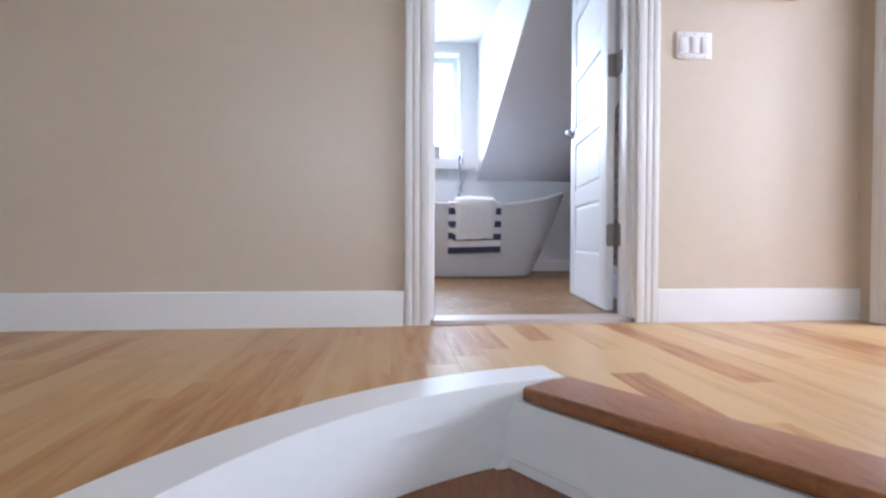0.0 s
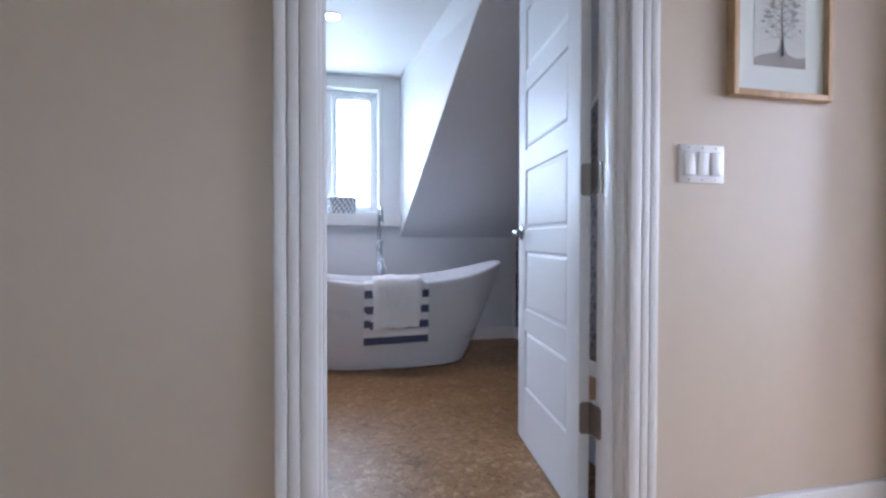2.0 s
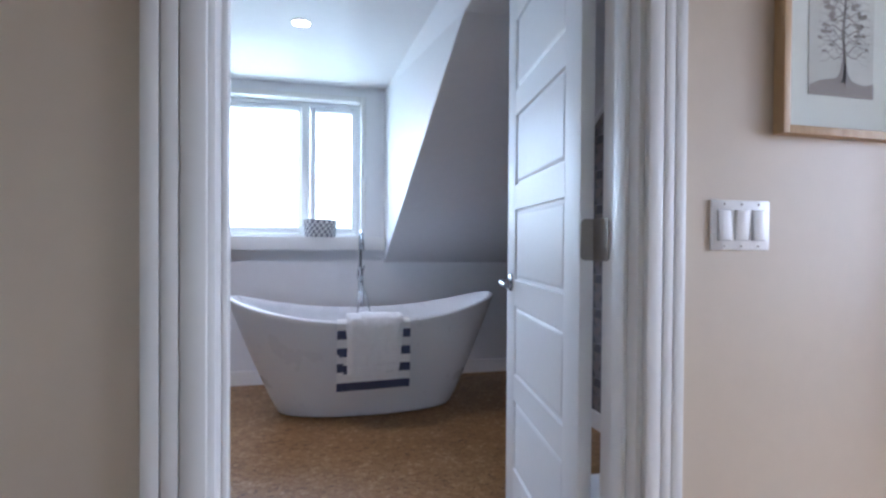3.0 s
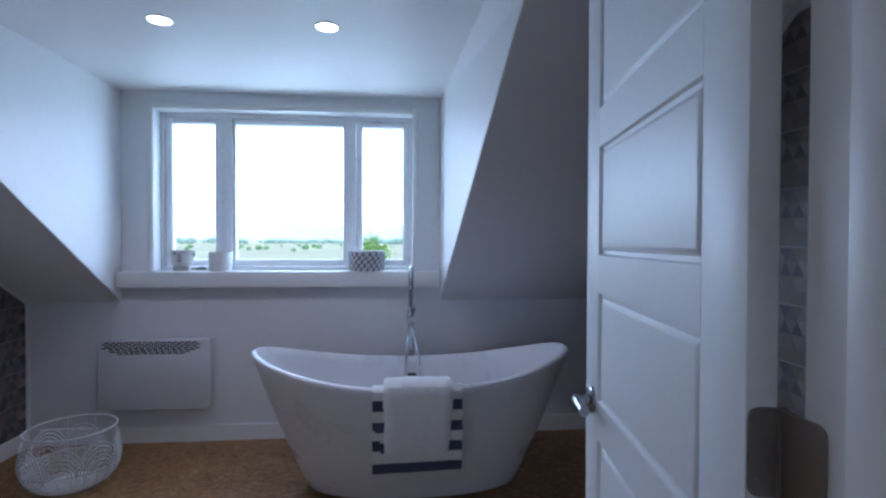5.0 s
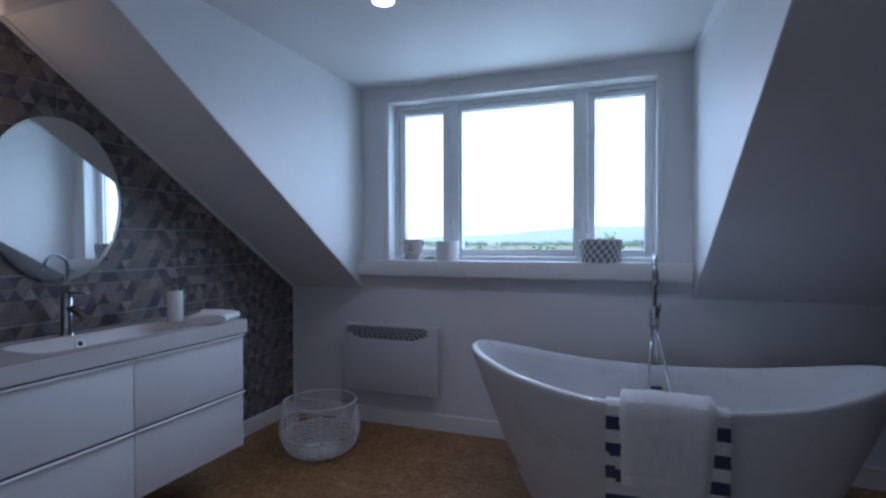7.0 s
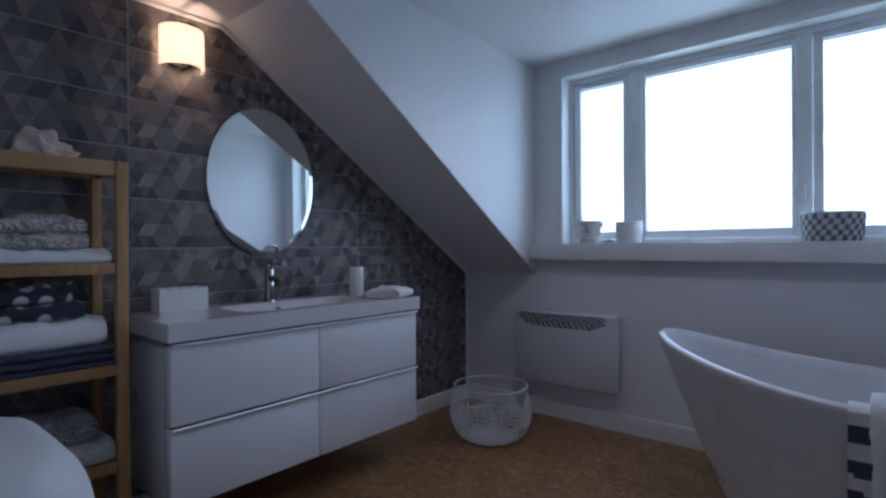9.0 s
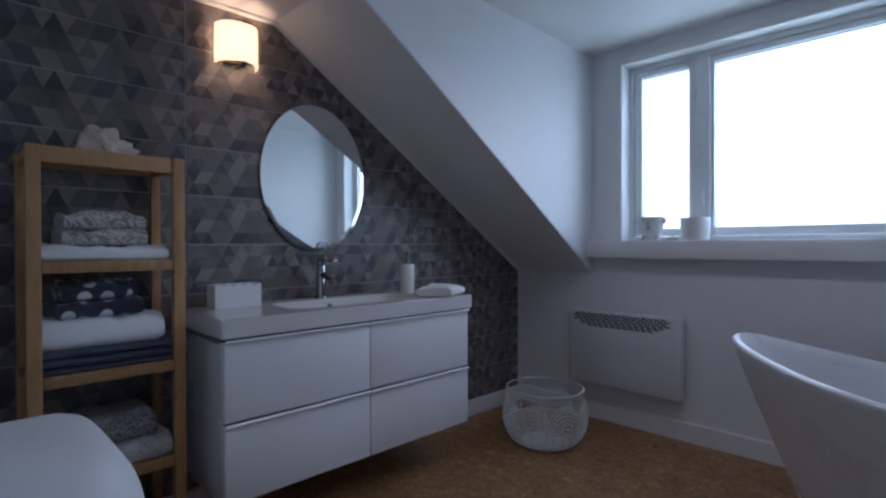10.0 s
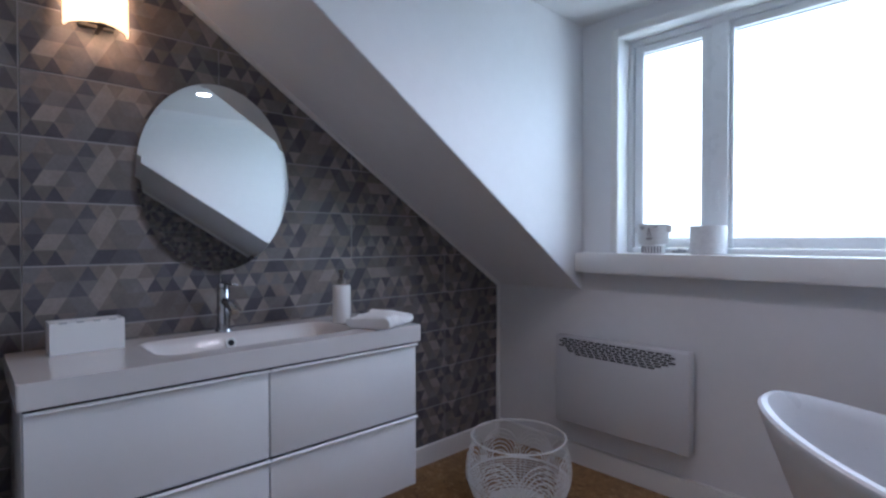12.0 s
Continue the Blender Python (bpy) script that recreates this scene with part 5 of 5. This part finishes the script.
for a0, z0, a1, z1 in ((-118, 0.122, -108, 0.128), (-108, 0.128, -98, 0.121), (-118, 0.122, -108, 0.112), (-108, 0.112, -98, 0.121), (-84, 0.118, -88, 0.085), (-88, 0.085, -76, 0.082), (-76, 0.082, -82, 0.118), (-95, 0.07, -70, 0.074), (-95, 0.07, -82, 0.063), (-82, 0.063, -70, 0.074), (-68, 0.124, -52, 0.126)):
    bm = bmesh.new()
    pts = []
    for k in range(5):
        a, z = radians(a0 + (a1 - a0) * k / 4), z0 + (z1 - z0) * k / 4
        r = 0.0665 + 0.005 * (z - 0.05) / 0.084
        pts.append((-0.70 + r * math.cos(a), 5.325 + r * math.sin(a), SZ + z))
    tube(bm, pts, 0.0017, 5)
    part("painted_line", bm, INK, pot, "thin dark painted line")
tagged(part("candle_pot", lathe([(0, 0), (0.07, 0), (0.074, 0.004), (0.076, 0.12), (0.073, 0.126), (0.068, 0.126), (0.066, 0.07), (0, 0.065)], 44, (-0.456, 5.33, SZ)), POT), "round white speckled stoneware pot on the sill", "pot")


def woven_basket():
    x, y = 0.505, 5.325
    root = thing("woven_basket", "small round grey and white woven basket on the sill", "basket", (x, y, SZ))
    part("lining", lathe([(0, 0.003), (0.108, 0.003), (0.119, 0.13), (0.114, 0.13), (0.104, 0.01), (0, 0.01)], 44, (x, y, SZ)), TERRY, root)
    n, rows = 34, 10
    bms = (bmesh.new(), bmesh.new())
    for r in range(rows):
        for k in range(n):
            a = 2 * math.pi * (k + 0.18 * (r // 2)) / n
            rad = 0.1095 + 0.011 * (r + 0.5) / rows
            which = (k + r // 2) % 2 == 0
            b = bms[1 if which else 0]
            c = Vector((x + rad * math.cos(a), y + rad * math.sin(a), SZ + 0.007 + r * 0.0124))
            tn = Vector((-math.sin(a), math.cos(a), 0.25))
            tube(b, [c - tn * 0.0105, c + Vector((math.cos(a), math.sin(a), 0)) * 0.003, c + tn * 0.0105], [0.004, 0.0062, 0.004], 5)
    tagged(part("weave", bms[0], WHITECORD, root, "white woven cords"), kind="stuff")
    tagged(part("weave", bms[1], SLATE, root, "slate grey woven cords"), kind="stuff")
    bm = bmesh.new()
    tube(bm, [(x + 0.121 * math.cos(2 * math.pi * k / 44), y + 0.121 * math.sin(2 * math.pi * k / 44), SZ + 0.131) for k in range(44)], 0.005, 6, closed=True)
    part("rim", bm, POT, root)
    return root


WHITECORD = mat("white_woven_cord", (0.84, 0.84, 0.83), 0.8, var=0.08, var_scale=80, bump=0.4)
SLATE = mat("slate_cord", (0.19, 0.2, 0.24), 0.8, var=0.2, var_scale=80, bump=0.4)
woven_basket()


# ---- hall things ----
def switch_plate():
    x0, x1, z0, z1 = 1.297, 1.451, 1.083, 1.193
    root = thing("light_switch", "white triple rocker light switch plate on the beige wall", "light switch", ((x0 + x1) / 2, HY0, (z0 + z1) / 2))
    part("plate", box(bmesh.new(), x0, x1, HY0 - 0.007, HY0, z0, z1, bevel=0.003), PLASTIC, root)
    for k in range(3):
        c = x0 + (x1 - x0) * (k + 0.5) / 3 * 0.88 + (x1 - x0) * 0.06
        part("surround", boxes((c - 0.0175, c + 0.0175, HY0 - 0.0075, HY0 - 0.006, z0 + 0.021, z1 - 0.021)), SHADOWGREY, root)
        bm = box(bmesh.new(), c - 0.0162, c + 0.0162, HY0 - 0.013, HY0 - 0.0074, z0 + 0.0225, z1 - 0.0225, bevel=0.001)
        for v in bm.verts:
            if v.co.y < HY0 - 0.01:
                v.co.y += 0.004 * (0.5 + (1 if k != 1 else -1) * (v.co.z - (z0 + z1) / 2) / 0.066)
        part("rocker", bm, PLASTIC, root)
        for z in (z0 + 0.009, z1 - 0.009):
            bm = bmesh.new()
            tube(bm, [(c, HY0 - 0.0068, z), (c, HY0 - 0.0082, z)], 0.0026, 8)
            part("screw", bm, NICKEL, root)


switch_plate()


def picture(x0, x1, z0, z1, label, tree):
    root = thing("picture", label, "picture", ((x0 + x1) / 2, HY0, z0))
    f = 0.019
    for b in ((x0, x0 + f, z0, z1), (x1 - f, x1, z0, z1), (x0 + f, x1 - f, z0, z0 + f), (x0 + f, x1 - f, z1 - f, z1)):
        part("frame_bar", box(bmesh.new(), b[0], b[1], HY0 - 0.03, HY0 - 0.001, b[2], b[3], bevel=0.0015), OAK, root)
    part("mat_board", boxes((x0 + f, x1 - f, HY0 - 0.012, HY0 - 0.003, z0 + f, z1 - f)), PAPER, root, "white mat board")
    g = part("glazing", boxes((x0 + f, x1 - f, HY0 - 0.0195, HY0 - 0.018, z0 + f, z1 - f)), GLASS, root)
    g.visible_shadow = False
    px0, px1, pz0, pz1 = x0 + 0.085, x1 - 0.09, z0 + 0.095, z1 - 0.09
    pr = part("print", boxes((px0, px1, HY0 - 0.0135, HY0 - 0.012, pz0, pz1)), PRINT, root, "pale printed sheet")
    if not tree:
        return root
    rnd = random.Random(12)
    bm = bmesh.new()
    cx = (px0 + px1) / 2 + 0.006
    gy = HY0 - 0.0142

    def stroke(pts, w):
        n = len(pts)
        L, R = [], []
        for i, p in enumerate(pts):
            a, b = pts[max(0, i - 1)], pts[min(n - 1, i + 1)]
            dx, dz = b[0] - a[0], b[1] - a[1]
            q = math.hypot(dx, dz) or 1
            ww = w * (1 - 0.75 * i / (n - 1)) / 2
            L.append(bm.verts.new((p[0] - dz / q * ww, gy, p[1] + dx / q * ww)))
            R.append(bm.verts.new((p[0] + dz / q * ww, gy, p[1] - dx / q * ww)))
        for i in range(n - 1):
            bm.faces.new((L[i], L[i + 1], R[i + 1], R[i]))
    # mound, trunk, whorled branches and leaf tufts
    md = [(px0, pz0 + 0.02), (px0 + 0.03, pz0 + 0.034), (cx - 0.022, pz0 + 0.042), (cx - 0.011, pz0 + 0.056), (cx - 0.006, pz0 + 0.085), (cx + 0.006, pz0 + 0.085), (cx + 0.011, pz0 + 0.056), (cx + 0.024, pz0 + 0.038), (px1 - 0.03, pz0 + 0.029), (px1, pz0 + 0.036)]
    vs = [bm.verts.new((px0, gy, pz0)), bm.verts.new((px1, gy, pz0))] + [bm.verts.new((a, gy, b)) for a, b in reversed(md)]
    bm.faces.new(vs)
    top = pz1 - 0.02
    stroke([(cx + 0.003 * math.sin(k), pz0 + 0.03 + (top - pz0 - 0.03) * k / 10) for k in range(11)], 0.0105)
    for k in range(26):
        z = pz0 + 0.085 + (top - pz0 - 0.1) * k / 26
        s = 1 if k % 2 else -1
        ln = rnd.uniform(0.035, 0.074) * (1 - 0.35 * k / 26)
        up = rnd.uniform(-0.01, 0.025)
        pts = [(cx + s * ln * j / 6, z + up * (j / 6) ** 2 + 0.006 * math.sin(j * 1.3 + k)) for j in range(7)]
        stroke(pts, 0.004)
        for j in ((5, 6) if k > 8 else (6,)):
            for q in range(2 if k > 8 else 1):
                a = rnd.uniform(0, 6.3)
                bx, bz = pts[j][0] + rnd.uniform(-0.006, 0.006), pts[j][1] + rnd.uniform(-0.003, 0.008)
                r0, r1 = rnd.uniform(0.005, 0.011), rnd.uniform(0.003, 0.005)
                bm.faces.new([bm.verts.new((bx + r0 * math.cos(2 * math.pi * u / 8 + 0.3), gy + 0.0001 * (q + 1) + 0.00001 * j, bz + r1 * math.sin(2 * math.pi * u / 8 + 0.3))) for u in range(8)])
    part("tree_print", bm, SEPIA, pr, "taupe printed tree on a mound", smooth=False)
    bm = bmesh.new()
    for k in range(15):
        a = radians(-60 + k * 20)
        for s in (-1, 1):
            z = pz0 + 0.09 + k * 0.016
            if z > pz1 - 0.012:
                continue
            x0_, x1_ = cx + s * 0.03, cx + s * 0.076
            pts = [(x0_ + (x1_ - x0_) * j / 5, z + 0.02 * (j / 5) * (k - 7) / 7 + 0.003 * math.sin(j * 2 + k)) for j in range(6)]
            for (xa, za), (xb, zb) in zip(pts, pts[1:]):
                bm.faces.new([bm.verts.new((xa, gy + 0.0004, za)), bm.verts.new((xb, gy + 0.0004, zb)), bm.verts.new((xb, gy + 0.0004, zb + 0.0013)), bm.verts.new((xa, gy + 0.0004, za + 0.0013))])
    tagged(part("ray_print", bm, SEPIA, pr, "thin printed rays", smooth=False), kind="stuff")
    return root


PAPER = mat("white_mat_board", (0.80, 0.765, 0.71), 0.9, var=0.01)
PRINT = mat("pale_print_paper", (0.66, 0.615, 0.57), 0.9, var=0.03, var_scale=30)
SEPIA = mat("taupe_print_ink", (0.36, 0.30, 0.275), 0.9, var=0.1, var_scale=60)
picture(1.46, 1.824, 1.342, 1.83, "oak-framed tree print with a white mat", True)
picture(-0.86, -0.476, 1.368, 1.84, "oak-framed pale print on the beige wall", False)

# shower beyond the open door
shower = thing("shower", "walk-in shower tray with a chrome hand shower on a rail", "shower", (1.75, 2.75, FZ))
part("tray", box(bmesh.new(), 1.36, RX - 0.012, HY1 + 0.004, 3.15, FZ, 0.13, bevel=0.012), ACRYLIC, shower, "white shower tray")
bm = bmesh.new()
tube(bm, [(RX - 0.05, 2.72, 0.9), (RX - 0.05, 2.72, 1.85)], 0.01, 12)
for z in (0.92, 1.83):
    tube(bm, [(RX - 0.05, 2.72, z), (RX - 0.01, 2.72, z)], 0.012, 10)
part("rail", bm, CHROME, shower)
bm = bmesh.new()
tube(bm, [(RX - 0.07, 2.72, 1.55), (RX - 0.1, 2.71, 1.66), (RX - 0.15, 2.70, 1.7)], [0.011, 0.014, 0.04], 14)
part("shower_head", bm, CHROME, shower)

# ---- outside: fields, woods, hills ----
# haze is put into the colours: fields, far leaves and hills are paled
GRASS = mat("field_grass", (0.60, 0.60, 0.38), 0.95, var=0.25, var_scale=0.02)
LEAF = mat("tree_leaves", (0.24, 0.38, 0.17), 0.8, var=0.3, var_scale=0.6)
FARLEAF = mat("haze_paled_leaves", (0.36, 0.50, 0.42), 0.9, var=0.25, var_scale=0.05)
LEAFB = mat("young_leaves", (0.26, 0.44, 0.09), 0.7, var=0.3, var_scale=2)
BARK = mat("bark", (0.12, 0.09, 0.07), 0.9, var=0.2)
HILL = mat("haze_paled_hill", (0.60, 0.68, 0.68), 1.0, var=0.10, var_scale=0.004)
SKYGLOW = glow("bright_hazy_sky", (0.95, 0.98, 1.0), 3.4)
ROOF = mat("dark_roof_shingle", (0.12, 0.12, 0.13), 0.9, var=0.15, var_scale=5)
GZ = -6.5
bm = bmesh.new()
bm.faces.new([bm.verts.new(p) for p in ((-4000, -4000, GZ), (4000, -4000, GZ), (4000, 4000, GZ), (-4000, 4000, GZ))])
tagged(part("ground", bm, GRASS, smooth=False), "pale green fields reaching the horizon", "ground", kind="structure")
rnd = random.Random(5)
balls = []
for sub in (1, 2):
    ball = bmesh.new()
    bmesh.ops.create_icosphere(ball, subdivisions=sub, radius=1)
    ball.verts.index_update()
    balls.append(([v.co.copy() for v in ball.verts], [[v.index for v in f.verts] for f in ball.faces]))
    ball.free()
verts, faces, slots = [], [], []
for k in range(560):
    belt = k > 90
    if belt:
        dist, s = rnd.uniform(1150, 1900), rnd.uniform(3.5, 8.5)
    else:
        dist, s = rnd.choice((330, 400, 470, 560, 700)) * rnd.uniform(0.9, 1.1), rnd.uniform(0.8, 2.6)
    x = rnd.uniform(-0.9, 0.75) * dist
    for q in range(2 if belt else 5):
        spread = 1.2 if belt else 0.7
        m = Matrix.LocRotScale((x + rnd.uniform(-1, 1) * s * spread, dist + rnd.uniform(-1, 1) * s, GZ + s * rnd.uniform(0.5, 1.0)), Euler((0, 0, rnd.uniform(0, 6))), (s * rnd.uniform(0.6, 1.9 if belt else 1.0), s * 0.8, s * rnd.uniform(0.6, 1.1)))
        bv, bf = balls[0 if belt else 1]
        base = len(verts)
        verts += [m @ c + Vector((rnd.uniform(-1, 1), rnd.uniform(-1, 1), rnd.uniform(-1, 1))) * s * 0.18 for c in bv]
        faces += [[base + i for i in f] for f in bf]
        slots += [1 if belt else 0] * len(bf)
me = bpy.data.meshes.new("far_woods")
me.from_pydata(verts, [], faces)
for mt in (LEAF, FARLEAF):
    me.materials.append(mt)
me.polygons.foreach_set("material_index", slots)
tagged(new("far_woods", me), "scattered far trees and hedges across the fields", "woods", kind="stuff")
bm = bmesh.new()
prev = None
for k in range(121):
    x = -3400 + 6000 * k / 120
    h = 40 + 62 * math.exp(-((x + 100) / 620) ** 2) + 16 * noise.noise((x * 0.0016, 2.2, 0)) + 6 * noise.noise((x * 0.008, 5, 0))
    cur = [bm.verts.new((x, 2700, GZ - 1)), bm.verts.new((x, 3000, GZ + h)), bm.verts.new((x, 3400, GZ - 1))]
    if prev:
        for i in range(2):
            bm.faces.new((prev[i], prev[i + 1], cur[i + 1], cur[i]))
    prev = cur
tagged(part("far_hills", bm, HILL), "low wooded hills on the horizon, haze put into their colour", "hills", kind="structure")


# the bright overcast sky closes the view all round
bm = bmesh.new()
ring = [[bm.verts.new((r * math.cos(2 * math.pi * k / 64), r * math.sin(2 * math.pi * k / 64), z)) for k in range(64)] for r, z in ((3900, -60), (3900, 900), (3300, 2000))]
for a, b in zip(ring, ring[1:]):
    for k in range(64):
        bm.faces.new((a[k], a[(k + 1) % 64], b[(k + 1) % 64], b[k]))
tagged(part("backdrop", bm, SKYGLOW), "bright white hazy sky", "sky", kind="structure")


def tree(x, y, h, label, seed):
    r = random.Random(seed)
    root = thing("tree", label, "tree", (x, y, GZ))
    bm = bmesh.new()
    tube(bm, [(x, y, GZ), (x + 0.05, y, GZ + h * 0.3), (x - 0.04, y, GZ + h * 0.62), (x, y, GZ + h * 0.88)], [0.11, 0.085, 0.05, 0.015], 10)
    tips = []
    for k in range(15):
        z = GZ + h * r.uniform(0.32, 0.85)
        a, ln = r.uniform(0, 6.28), r.uniform(0.5, 1.05) * (1.1 - (z - GZ) / h * 0.6)
        tip = (x + ln * math.cos(a), y + ln * math.sin(a), z + ln * r.uniform(0.35, 0.8))
        tube(bm, [(x, y, z), ((x + tip[0]) / 2, (y + tip[1]) / 2, z + (tip[2] - z) * 0.35), tip], [0.03, 0.02, 0.008], 6)
        tips += [tip, ((x + tip[0]) / 2, (y + tip[1]) / 2, (z + tip[2]) / 2)]
    part("trunk", bm, BARK, root)
    tips.append((x, y, GZ + h * 0.9))
    verts, faces = [], []
    for t in tips:
        for q in range(120):
            c = Vector(t) + Vector((r.gauss(0, 0.26), r.gauss(0, 0.26), r.gauss(0, 0.22)))
            u = Vector((r.uniform(-1, 1), r.uniform(-1, 1), r.uniform(-1, 1))).normalized() * 0.1
            w = u.cross(Vector((r.uniform(-1, 1), r.uniform(-1, 1), r.uniform(-1, 1)))).normalized() * 0.055
            n = len(verts)
            verts += [c - u, c + w, c + u, c - w]
            faces.append((n, n + 1, n + 2, n + 3))
    me = bpy.data.meshes.new("crown")
    me.from_pydata(verts, [], faces)
    me.transform(Matrix.Translation((-x, -y, -GZ)))
    me.materials.append(LEAFB)
    c = new("crown", me)
    c.parent = root
    c["kind"] = "stuff"


tree(-0.75, 38, 8.8, "young leafy tree outside the window", 3)
# unseen eave added below the dormer, so that no light leaks past the knee wall
structure("light_block_eave", prism([(5.502, 0.6), (6.1, 0.3), (6.1, 0.15), (5.502, 0.4)], "x", -2.2, 2.6), ROOF, "unseen dark roof edge added below the window to block light", "roof")
structure("wall_outer", boxes((-3.3, VX - 0.12, HY1, 5.6, -6.5, 2.6), (RX + 0.12, 4.2, HY1, 5.6, -6.5, 2.6)), WHITE, "white outer house wall", "wall")
structure("roof_1", boxes((-3.4, DL - 0.1, HY1, 5.6, 2.6, 2.75), (DL - 0.1, DRB + 0.15, HY1, 5.6, DORM + 0.12, 2.7), (DRB + 0.15, 4.3, HY1, 5.6, 2.6, 2.75), (-3.4, 4.3, -2.9, HY1, 2.7, 2.85)), ROOF, "dark shingled roof", "roof")

# ---- tiles and floor boards, piece by piece ----
ROW, Z0T, JOINT = 0.2025, 0.1065, 0.0022


def tile_wall(parent, x, s, seam):
    """Long tiles in half bond from the seam to the window wall, larger print behind it."""
    for r in range(10):
        z0, z1 = max(Z0T + r * ROW, FZ + 0.1), min(Z0T + (r + 1) * ROW, FLAT)
        ys = [HY1, seam] + ([seam + 1.19] if r % 2 == 1 else [seam + 0.595, seam + 1.785]) + [WY]
        for k, (y0, y1) in enumerate(zip(ys, ys[1:])):
            g = JOINT
            poly = [(y0 + g, z0 + g), (y1 - g, z0 + g), (y1 - g, z1 - g), (y0 + g, z1 - g)]
            poly = clip(poly, RISE, 1.0, KNEE + RISE * WY - 0.004)
            if len(poly) < 3 or max(p[1] for p in poly) - min(p[1] for p in poly) < 0.01:
                continue
            part("tile", prism(poly, "x", x, x + s * 0.0024, 0.0008), TILE_BIG if k == 0 else TILE, parent, smooth=False)


tile_wall(wall_vanity, VX, 1, 3.063)
tile_wall(wall_side, RX, -1, 3.3)


def floor_start(x):
    """How far the hall floor reaches towards the stairwell at x."""
    if x < OC.x - OR + 0.004:
        return -2.66
    if x <= A.x:
        return OC.y + math.sqrt(max(0.0, OR ** 2 - (x - OC.x) ** 2)) - 0.004
    p = NA + nn * nose_back
    y = p.y + (x - p.x) * nd.y / nd.x
    return y if x < 1.26 + 0.835 * nose_back else -2.66


planks = structure("floor_hall", boxes((-3.1, OC.x - OR, -2.66, HY0, -0.2, -0.012), (1.41, 2.133, -2.66, HY0, -0.2, -0.012), (OC.x - OR, 1.41, 1.46, HY0, -0.2, -0.012)), REDWOOD, "varnished maple plank floor of the hall", "floor")
rnd = random.Random(21)
PW = 0.0925
x = -3.1
while x < 2.13:
    x1 = min(x + PW, 2.133)
    lo = min(floor_start(x + 0.001), floor_start(x1 - 0.001))
    y = HY0
    first = True
    while y > lo + 0.01:
        y0 = y - (rnd.uniform(0.15, 0.9) if first else rnd.uniform(0.45, 1.25))
        first = False
        ya, yb = max(y0, floor_start(x + 0.001)), max(y0, floor_start(x1 - 0.001))
        if y0 < lo + 0.12:
            ya, yb = floor_start(x + 0.001), floor_start(x1 - 0.001)
            y0 = lo
        ya, yb = min(ya, y - 0.002), min(yb, y - 0.002)
        g = 0.0002
        part("plank", prism([(x + g, ya + g), (x1 - g, yb + g), (x1 - g, y - g), (x + g, y - g)], "z", -0.012, 0.0, 0.0004), MAPLE, planks, smooth=False)
        y = y0
    x = x1
